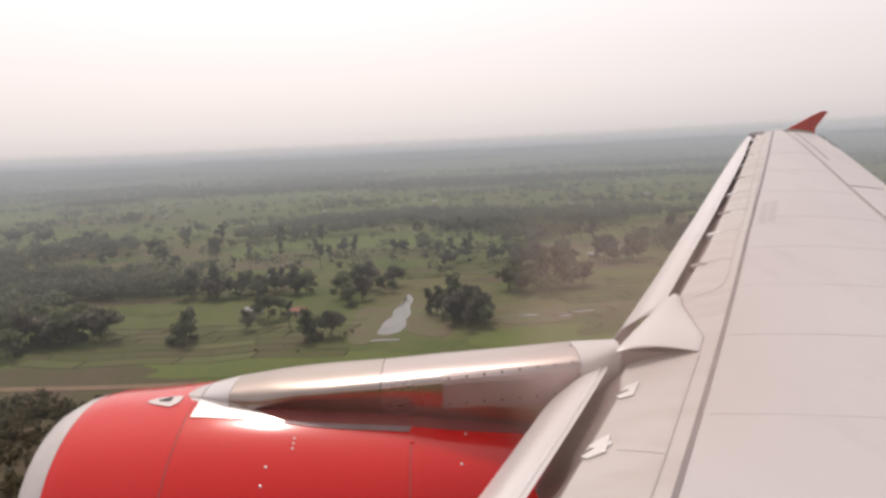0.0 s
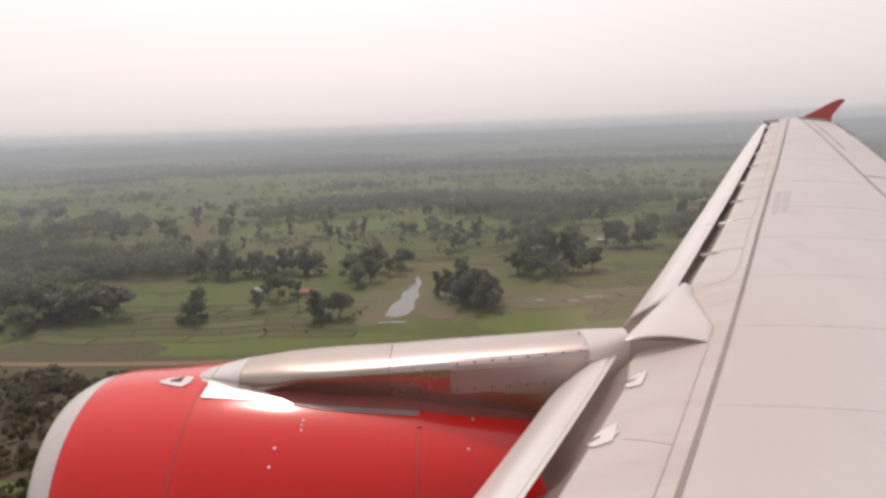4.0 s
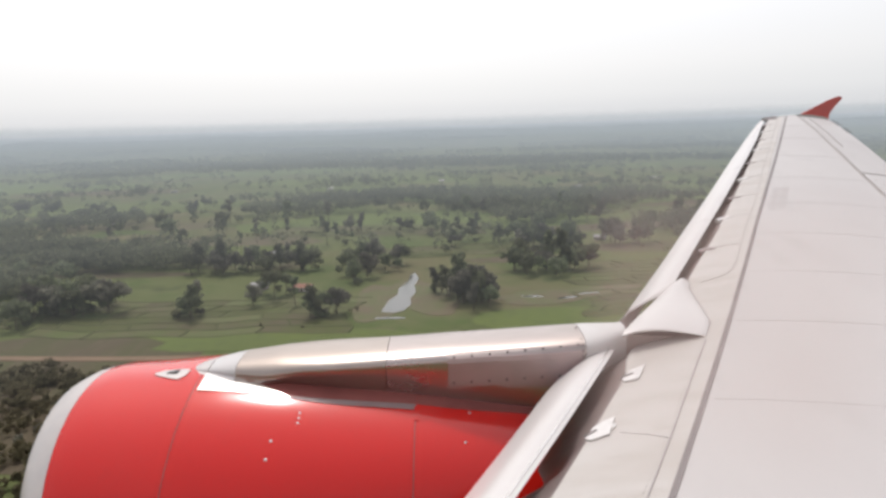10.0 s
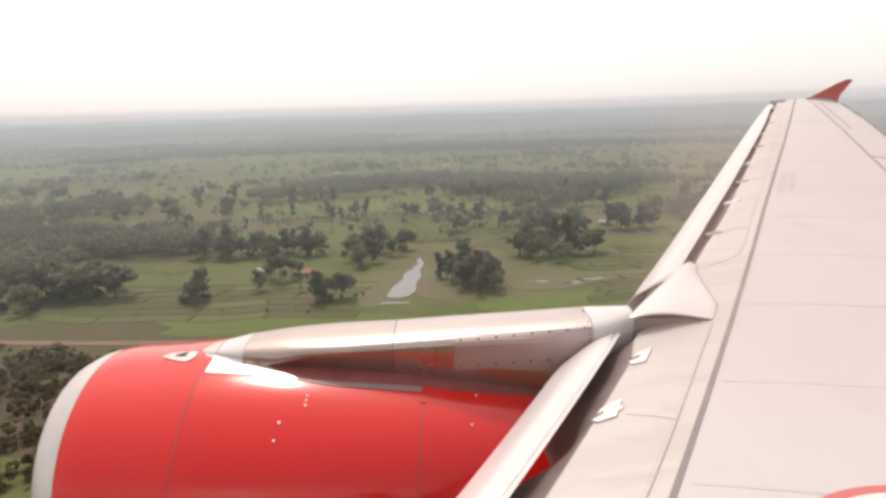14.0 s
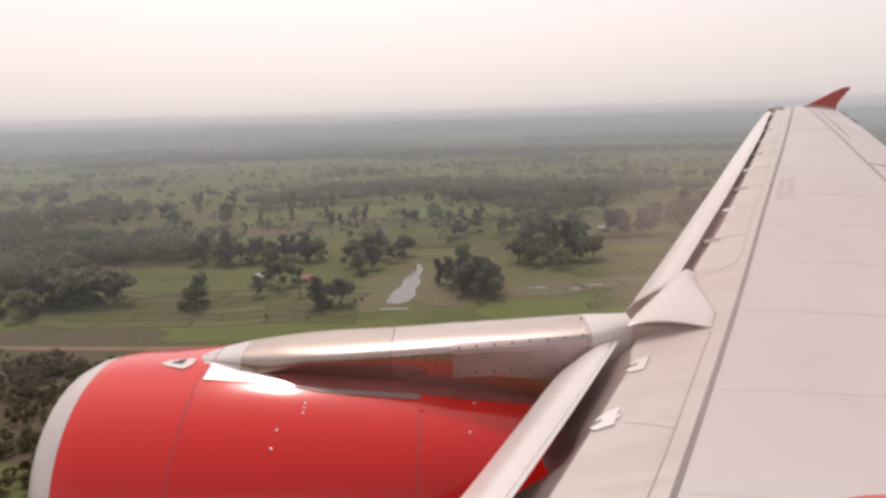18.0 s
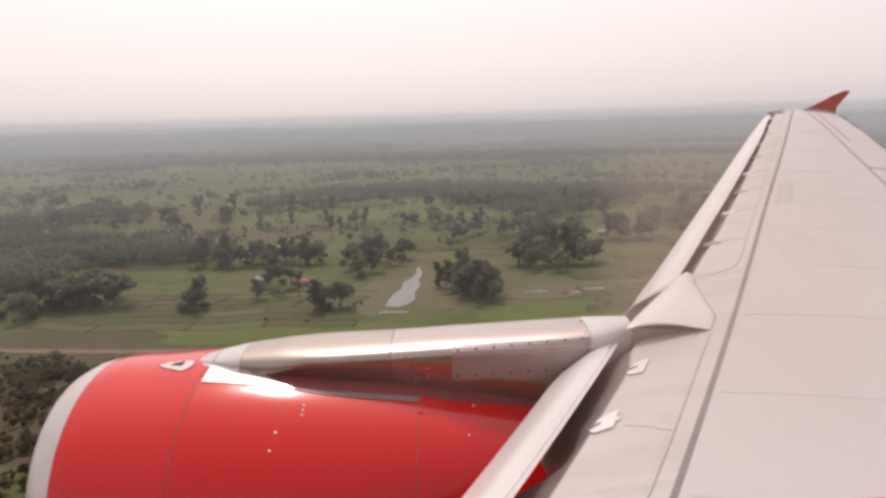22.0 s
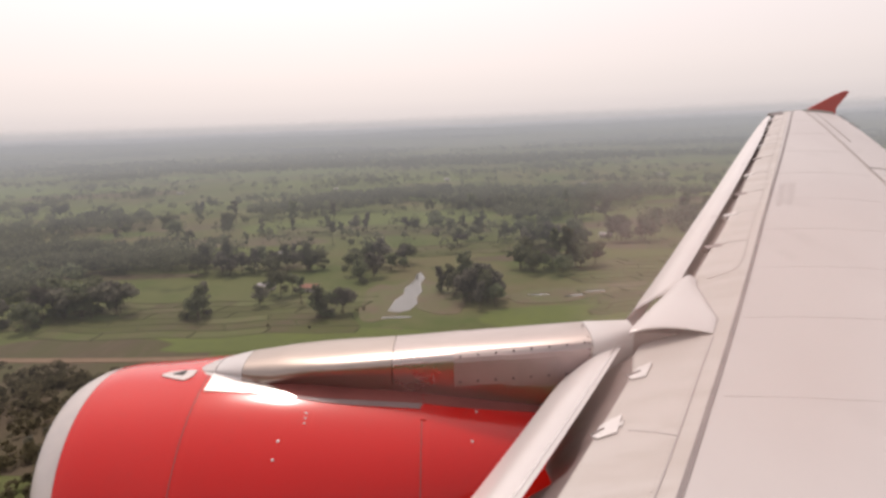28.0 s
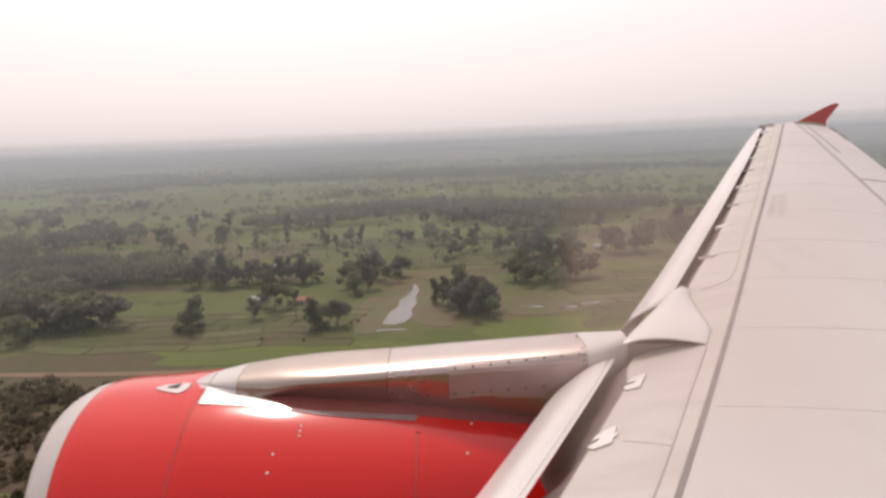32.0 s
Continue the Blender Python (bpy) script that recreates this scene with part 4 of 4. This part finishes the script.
paddy(-120, 300, 150, 60, -4, 4, 6, 1)
paddy(-150, 425, 120, 34, -7, 4, 4, 2)
paddy(130, 372, 120, 60, 3, 4, 6, 3)
paddy(120, 300, 110, 44, -4, 4, 5, 4)
paddy(-330, 520, 130, 60, -8, 4, 5, 5)
paddy(20, 452, 150, 40, 4, 5, 5, 6)
paddy(-60, 560, 190, 60, -5, 5, 5, 7)
paddy(215, 440, 120, 60, 5, 4, 5, 8)
paddy(-250, 300, 90, 30, 2, 3, 4, 9)

# dirt track
secs = []
for x in span(-420, 40, 40):
    y = 243 + 5 * math.sin(x * 0.017) - 0.02 * x
    secs.append([Vector((x, y + e, 0.30 + h)) for e, h in ((-2.4, 0), (-1.2, 0.06), (0, 0.02), (1.2, 0.06), (2.4, 0))])
tagged(part("dirt_road", shell(secs, (0, 0, -0.25)), M_road, None), "pale reddish dirt track across the fields", "road", kind="structure")

# pond with its muddy margin
sheet("mud_bank", blob(-20, 324, 22, 40, 6, 60, 0.24, 51), 0.186, M_mud, "reddish brown mud round the pond", "mud", kind="structure")
sheet("mud_bank", blob(60, 320, 34, 12, 5, 60, 0.28, 52), 0.19, M_mud, "reddish brown mud with shallow puddles", "mud", kind="structure")
pond = [(-31, 298), (-25, 295), (-20, 299), (-17, 310), (-18, 322), (-15.5, 334), (-17, 350), (-15, 366), (-18, 382), (-20.5, 376), (-21, 360), (-25.5, 342), (-25, 330), (-29, 318)]
sheet("pond", pond, 0.215, M_water, "still pale pond reflecting the white sky", "pond", kind="structure")
for i, (x, y, a, b) in enumerate(((-26, 287, 6, 1.6), (44, 318, 5, 1.6), (62, 314, 6, 1.5), (74, 321, 5, 1.4))):
    sheet("puddle", blob(x, y, a, b, 4 * i, 18, 0.2, 60 + i), 0.22 + 0.004 * i, M_water, "shallow puddle in the mud", "puddle", "puddles")
# narrow river reach far off
secs = [[Vector((140 + 30 * math.sin(y * 0.02) + e * (2 + 1.5 * math.sin(y * 0.05)) - 0.1 * (y - 600), y, 0.5)) for e in (-1, 1)] for y in span(760, 905, 24)]
tagged(part("river", shell(secs, (0, 0, -0.3)), M_water, None), "pale winding river reach between trees", "river", kind="structure")

# ---- trees ----


def leaf_cloud(r, centres, per, size, flat=0.8):
    """Many small tilted leaf sprays round a set of limb ends."""
    v, f = [], []
    for c, rad in centres:
        for _ in range(per):
            d = np.array([r.gauss(0, 1), r.gauss(0, 1), r.gauss(0, 1)])
            d /= np.linalg.norm(d)
            p = np.array(c) + d * rad * r.uniform(0.45, 1.05) * np.array([1, 1, flat])
            nrm = d + np.array([r.gauss(0, 0.6), r.gauss(0, 0.6), r.gauss(0, 0.6) + 0.3])
            nrm /= np.linalg.norm(nrm)
            t = np.cross(nrm, [r.gauss(0, 1), r.gauss(0, 1), r.gauss(0, 1)])
            t /= np.linalg.norm(t)
            b = np.cross(nrm, t)
            s = size * r.uniform(0.6, 1.3)
            k = len(v)
            v += [tuple(p - t * s), tuple(p - b * s * 0.55 + nrm * s * 0.15), tuple(p + t * s), tuple(p + b * s * 0.55 + nrm * s * 0.15)]
            f.append((k, k + 1, k + 2, k + 3))
    return v, f


def make_tree(kind, seed):
    r = random.Random(seed)
    h = {"round": 9.0, "tall": 11.0, "spread": 8.0, "bush": 3.2, "thin": 10.0}[kind]
    centres, limbs = [], []
    if kind == "round":
        for _ in range(15):
            a, q = r.uniform(0, 6.28), r.uniform(0.3, 3.0)
            centres.append(((q * math.cos(a), q * math.sin(a), r.uniform(4.0, 7.8) - 0.18 * q * q), r.uniform(1.1, 1.7)))
    elif kind == "tall":
        for i in range(15):
            z = 3.6 + 6.4 * i / 14
            a, q = r.uniform(0, 6.28), r.uniform(0.3, 2.9) * (1.15 - 0.6 * i / 14)
            centres.append(((q * math.cos(a), q * math.sin(a), z), r.uniform(0.9, 1.4)))
    elif kind == "spread":
        for _ in range(17):
            a, q = r.uniform(0, 6.28), r.uniform(0.8, 4.4)
            centres.append(((q * math.cos(a), q * math.sin(a), r.uniform(4.8, 6.9) - 0.05 * q * q), r.uniform(1.0, 1.6)))
    elif kind == "thin":
        for i in range(8):
            a, q = r.uniform(0, 6.28), r.uniform(0.2, 1.1)
            centres.append(((q * math.cos(a), q * math.sin(a), r.uniform(4.5, 9.3)), r.uniform(0.7, 1.05)))
    else:
        for _ in range(8):
            a, q = r.uniform(0, 6.28), r.uniform(0, 1.7)
            centres.append(((q * math.cos(a), q * math.sin(a), r.uniform(0.7, 2.1)), r.uniform(0.7, 1.1)))
    root = new("bush" if kind == "bush" else "tree")
    b = bmesh.new()
    top = h * (0.62 if kind != "bush" else 0.3)
    rad = 0.05 * h ** 0.85 * 0.5
    lean = Vector((r.uniform(-0.5, 0.5), r.uniform(-0.5, 0.5), 0))

    def limb(p, q, ra, rb):
        ax = (q - p).normalized()
        u = ax.orthogonal().normalized()
        w = ax.cross(u)
        secs = []
        for e in (0, 0.5, 1):
            c, k = p.lerp(q, e), ra + (rb - ra) * e
            secs.append([c + (u * math.cos(a) + w * math.sin(a)) * k for a in span(0, 2 * math.pi * 5 / 6, 6)])
        loft(secs, b)

    crown_base = Vector((0, 0, top)) + lean
    limb(Vector((0, 0, -0.1)), crown_base, rad, rad * 0.6)
    for c, _ in centres[:6]:
        limb(crown_base * r.uniform(0.65, 0.98), Vector(c), rad * 0.45, rad * 0.12)
    part("trunk", b, M_bark, root)
    v, f = leaf_cloud(r, centres, 46 if kind != "bush" else 40, 0.50 if kind != "bush" else 0.33)
    me = bpy.data.meshes.new("crown")
    me.from_pydata(v, [], f)
    me.materials.append(M_dryleaf if seed % 4 == 3 else M_leaf)
    new("crown", me).parent = root
    label = {"round": "dark green broadleaf tree with a rounded crown", "tall": "tall dark green broadleaf tree", "spread": "spreading field tree with a flat crown",
             "bush": "low dark bush at a field edge", "thin": "slender sparse tree on a bare trunk"}[kind]
    if seed % 4 == 3:
        label = label.replace("dark green", "dry olive").replace("low dark", "low dry olive")
    return tagged(root, label, "bush" if kind == "bush" else "tree", "bushes" if kind == "bush" else "field trees")


KINDS = {k: [make_tree(k, s) for s in seeds] for k, seeds in (("round", (1, 2, 3)), ("tall", (4, 5, 7)), ("spread", (8, 9, 11)), ("bush", (12, 13, 15)), ("thin", (16, 17, 19)))}
first_use = {id(t): True for ts in KINDS.values() for t in ts}


def plant(kind, x, y, size, r):
    t = r.choice(KINDS[kind])
    m = pose(x, y, 0.1, 0, 0, r.uniform(0, 360)) @ Matrix.Diagonal((size * r.uniform(0.9, 1.1), size * r.uniform(0.9, 1.1), size * r.uniform(0.85, 1.15), 1))
    if first_use.pop(id(t), False):
        t.matrix_basis = m
        return t
    made = copy_thing(t, pose(0, 0, 0))
    made.matrix_basis = m
    return made


r = random.Random(3)


def grove(cx, cy, a, b, turn, size, **what):
    """A loose group of trees and bushes about a centre; a, b: half lengths."""
    t = radians(turn)
    for kind, count in what.items():
        for _ in range(count):
            u, v = r.uniform(-1, 1) * a, r.gauss(0, 0.55) * b
            plant(kind, cx + u * math.cos(t) - v * math.sin(t), cy + u * math.sin(t) + v * math.cos(t), 1.55 * size * r.uniform(0.62, 1.3), r)


grove(-95, 402, 70, 12, -3, 1.05, round=18, tall=13, spread=4, bush=5)
grove(-52, 372, 8, 14, 0, 0.95, round=3, bush=3)
grove(8, 322, 15, 24, 0, 1.1, round=15, tall=6, spread=3, bush=4)
grove(66, 380, 26, 16, 0, 1.15, round=9, spread=6, tall=3)
grove(112, 455, 60, 14, 2, 1.1, round=12, spread=3, tall=9, bush=4)
grove(-186, 312, 26, 14, -8, 1.15, round=13, spread=8, tall=2, bush=6)
grove(-120, 300, 12, 8, 0, 0.95, round=2, tall=2, bush=3)
grove(-84, 330, 22, 20, 0, 0.95, spread=2, bush=3, thin=1, round=2)
grove(-58, 292, 6, 10, 0, 1, tall=2, round=3, bush=2)
grove(-250, 378, 40, 14, 6, 1.05, round=10, spread=8, bush=4)
grove(60, 500, 90, 50, 0, 1, thin=3, bush=3, spread=3, tall=4, round=4)
grove(-60, 520, 90, 40, 0, 1, thin=4, bush=3, tall=4, round=4)
grove(-230, 560, 120, 70, 0, 1.1, round=9, tall=5, thin=5, bush=4)
grove(30, 640, 120, 60, 0, 1.15, round=10, tall=5, spread=5, bush=2)
grove(190, 560, 70, 70, 0, 1.1, round=7, tall=4, thin=4, bush=2)
grove(-370, 700, 150, 60, 0, 1.15, round=14, tall=5, spread=5)
grove(230, 420, 40, 40, 0, 1, round=4, bush=3)
grove(-225, 292, 34, 10, 4, 0.95, bush=6, round=7, spread=4)
grove(-108, 172, 16, 14, 0, 0.85, bush=5, round=1)


def woodland(name, spots, mat, label, category, leaf, per, seed, height=12.0):
    """Trees too far to count: tight clumps of leaf sprays in one mesh."""
    g = np.random.default_rng(seed)
    allv, allf, base = [], [], 0
    for cx, cy, a, b, turn, count in spots:
        t = radians(turn)
        q = np.sqrt(g.uniform(0, 1, count))
        an = g.uniform(0, 2 * np.pi, count)
        wob = 1 + 0.25 * np.sin(3 * an + cx) + 0.18 * np.sin(7 * an + cy)
        u, v = a * q * wob * np.cos(an), b * q * wob * np.sin(an)
        px, py = cx + u * np.cos(t) - v * np.sin(t), cy + u * np.sin(t) + v * np.cos(t)
        pz = np.array([rise(x, y) for x, y in zip(px, py)])
        hh = height * g.uniform(0.55, 1.25, count)
        rr = hh * g.uniform(0.30, 0.62, count)
        n = count * per
        ix = np.repeat(np.arange(count), per)
        d = g.normal(size=(n, 3))
        d[:, 2] = np.abs(d[:, 2]) - 0.35
        d /= np.linalg.norm(d, axis=1)[:, None]
        c = np.stack([px[ix], py[ix], pz[ix] + hh[ix] * 0.58], 1) + d * np.stack([rr[ix], rr[ix], hh[ix] * 0.45], 1) * g.uniform(0.6, 1.05, n)[:, None]
        nr = d + g.normal(size=(n, 3)) * 0.55
        nr /= np.linalg.norm(nr, axis=1)[:, None]
        tt = np.cross(nr, g.normal(size=(n, 3)))
        tt /= np.linalg.norm(tt, axis=1)[:, None]
        bb = np.cross(nr, tt)
        s = (leaf * g.uniform(0.6, 1.3, n))[:, None]
        quad = np.stack([c - tt * s, c - bb * s * 0.7, c + tt * s, c + bb * s * 0.7], 1).reshape(-1, 3)
        allv.append(quad)
        allf.append(np.arange(n * 4).reshape(-1, 4) + base)
        base += n * 4
    me = bpy.data.meshes.new(name)
    me.from_pydata(np.concatenate(allv).tolist(), [], np.concatenate(allf).tolist())
    me.materials.append(mat)
    return tagged(new(name, me), label, category, kind="stuff")


def clumps(seed, count, near, far, wide, deep, density):
    """Uneven clumps of trees strewn over the plain."""
    g = random.Random(seed)
    out = []
    for _ in range(count):
        y = near * (far / near) ** g.random()
        x = g.uniform(-0.85, 0.75) * y
        a, b = wide * g.uniform(0.35, 1.3), deep * g.uniform(0.3, 1.4)
        out.append((x, y, a, b, g.uniform(-22, 22), max(3, int(density * a * b))))
    return out


woodland("woodland", [(-300, 470, 75, 26, 5, 170), (-330, 395, 60, 20, -8, 150), (-215, 425, 62, 22, 6, 190), (-255, 350, 44, 13, -4, 90), (-470, 545, 120, 45, -8, 300), (-360, 620, 80, 24, 10, 110)],
         M_wood, "dense dark broadleaf wood with uneven crowns", "woodland", 1.0, 60, 11, 14.0)
woodland("woodland", [(120, 730, 140, 85, -6, 640), (-60, 810, 130, 50, 8, 330), (90, 585, 46, 20, 0, 70), (215, 520, 50, 30, 0, 110), (-150, 690, 70, 18, 6, 70)],
         M_wood, "wide dark wood between green fields", "woodland", 1.15, 50, 17, 14.0)
woodland("woodland", [(-150, 204, 46, 30, 0, 260), (-215, 230, 30, 12, 0, 80), (-104, 158, 30, 24, 0, 170)],
         M_scrub, "brown and olive thicket beside the flight path", "thicket", 0.6, 56, 18, 3.4)
woodland("woodland", clumps(21, 34, 820, 1700, 80, 34, 0.018),
         M_wood, "scattered belts of woodland in the haze", "woodland", 1.5, 26, 12, 13.0)
woodland("woodland", clumps(22, 120, 1500, 4750, 300, 80, 0.0040),
         M_wood, "faint woodland near the horizon", "woodland", 3.2, 9, 13, 15.0)
woodland("scattered_trees", [(-220, 700, 330, 150, 0, 110), (120, 720, 240, 140, 0, 70), (-300, 1080, 460, 220, 0, 170), (250, 1080, 260, 220, 0, 100), (-150, 1700, 1000, 400, 0, 280), (-480, 640, 160, 90, 0, 60), (-60, 480, 190, 60, 0, 30)],
         M_wood, "scattered field trees in the distance", "woodland", 1.1, 44, 14, 12.0)
woodland("scrub", [(-280, 430, 70, 10, 8, 110), (-75, 300, 34, 22, 0, 8), (150, 470, 90, 40, 0, 26), (-100, 480, 150, 50, 0, 26), (-150, 200, 60, 40, 0, 200), (-240, 285, 50, 10, 0, 16)],
         M_scrub, "low olive scrub and hedge plants", "scrub", 0.5, 26, 15, 2.2)
woodland("hedge", [(60, 540, 130, 2.2, -9, 60), (-150, 545, 120, 2.2, 7, 60), (180, 620, 120, 2.5, 10, 60)],
         M_scrub, "thin dark hedges along field edges", "hedge", 0.6, 22, 16, 2.6)

# ---- farmhouses ----


def house(roof_mat, label):
    root = new("farmhouse")
    w, d, h = 4.5, 3.0, 2.6
    b = prism([(-w, -d, h / 2), (w, -d, h / 2), (w, d, h / 2), (-w, d, h / 2)], (0, 0, h))
    wall = part("wall", b, M_wall, root)
    for x in (-2.6, 2.4):
        part("window", prism([(x - 0.5, -d - 0.02, 1.0), (x + 0.5, -d - 0.02, 1.0), (x + 0.5, -d - 0.02, 1.9), (x - 0.5, -d - 0.02, 1.9)], (0, 0.05, 0)), M_dark, wall)
    part("door", prism([(-0.5, -d - 0.02, 0), (0.45, -d - 0.02, 0), (0.45, -d - 0.02, 2.0), (-0.5, -d - 0.02, 2.0)], (0, 0.05, 0)), M_bark, wall)
    for s in (-1, 1):
        g = [[(x, s * (d + 0.5), h - 0.15), (x, 0, h + 1.3)] for x in (-w - 0.5, w + 0.5)]
        part("roof", shell(g, (0, 0, 0.12)), roof_mat, root)
    for x in (-w, w):
        part("gable", prism([(x, -d, h), (x, d, h), (x, 0, h + 1.25)], (0.15, 0, 0)), M_wall, root)
    return tagged(root, label, "house", "farmhouses")


tin = house(M_tin, "small farmhouse with a pale tin roof")
tile = house(M_tile, "small farmhouse with a red tiled roof")
tin.matrix_basis = pose(-104, 352, 0.1, 0, 0, 8)
tile.matrix_basis = pose(-78, 345, 0.1, 0, 0, -12)
for src, x, y, turn in ((tin, -118, 450, 20), (tin, 118, 478, -8), (tile, -250, 372, 10), (tin, -330, 640, 0), (tin, 0, 1080, 10), (tin, 330, 1010, 0), (tin, 345, 1020, 40), (tin, -420, 1010, 12), (tin, -170, 980, 70), (tin, 190, 900, 0), (tile, 150, 640, 15), (tin, -60, 870, 25)):
    copy_thing(src, pose(x, y, 0.2, 0, 0, turn))

# ---- the hazy distance: glowing see-through walls imitate haze, one behind another ----


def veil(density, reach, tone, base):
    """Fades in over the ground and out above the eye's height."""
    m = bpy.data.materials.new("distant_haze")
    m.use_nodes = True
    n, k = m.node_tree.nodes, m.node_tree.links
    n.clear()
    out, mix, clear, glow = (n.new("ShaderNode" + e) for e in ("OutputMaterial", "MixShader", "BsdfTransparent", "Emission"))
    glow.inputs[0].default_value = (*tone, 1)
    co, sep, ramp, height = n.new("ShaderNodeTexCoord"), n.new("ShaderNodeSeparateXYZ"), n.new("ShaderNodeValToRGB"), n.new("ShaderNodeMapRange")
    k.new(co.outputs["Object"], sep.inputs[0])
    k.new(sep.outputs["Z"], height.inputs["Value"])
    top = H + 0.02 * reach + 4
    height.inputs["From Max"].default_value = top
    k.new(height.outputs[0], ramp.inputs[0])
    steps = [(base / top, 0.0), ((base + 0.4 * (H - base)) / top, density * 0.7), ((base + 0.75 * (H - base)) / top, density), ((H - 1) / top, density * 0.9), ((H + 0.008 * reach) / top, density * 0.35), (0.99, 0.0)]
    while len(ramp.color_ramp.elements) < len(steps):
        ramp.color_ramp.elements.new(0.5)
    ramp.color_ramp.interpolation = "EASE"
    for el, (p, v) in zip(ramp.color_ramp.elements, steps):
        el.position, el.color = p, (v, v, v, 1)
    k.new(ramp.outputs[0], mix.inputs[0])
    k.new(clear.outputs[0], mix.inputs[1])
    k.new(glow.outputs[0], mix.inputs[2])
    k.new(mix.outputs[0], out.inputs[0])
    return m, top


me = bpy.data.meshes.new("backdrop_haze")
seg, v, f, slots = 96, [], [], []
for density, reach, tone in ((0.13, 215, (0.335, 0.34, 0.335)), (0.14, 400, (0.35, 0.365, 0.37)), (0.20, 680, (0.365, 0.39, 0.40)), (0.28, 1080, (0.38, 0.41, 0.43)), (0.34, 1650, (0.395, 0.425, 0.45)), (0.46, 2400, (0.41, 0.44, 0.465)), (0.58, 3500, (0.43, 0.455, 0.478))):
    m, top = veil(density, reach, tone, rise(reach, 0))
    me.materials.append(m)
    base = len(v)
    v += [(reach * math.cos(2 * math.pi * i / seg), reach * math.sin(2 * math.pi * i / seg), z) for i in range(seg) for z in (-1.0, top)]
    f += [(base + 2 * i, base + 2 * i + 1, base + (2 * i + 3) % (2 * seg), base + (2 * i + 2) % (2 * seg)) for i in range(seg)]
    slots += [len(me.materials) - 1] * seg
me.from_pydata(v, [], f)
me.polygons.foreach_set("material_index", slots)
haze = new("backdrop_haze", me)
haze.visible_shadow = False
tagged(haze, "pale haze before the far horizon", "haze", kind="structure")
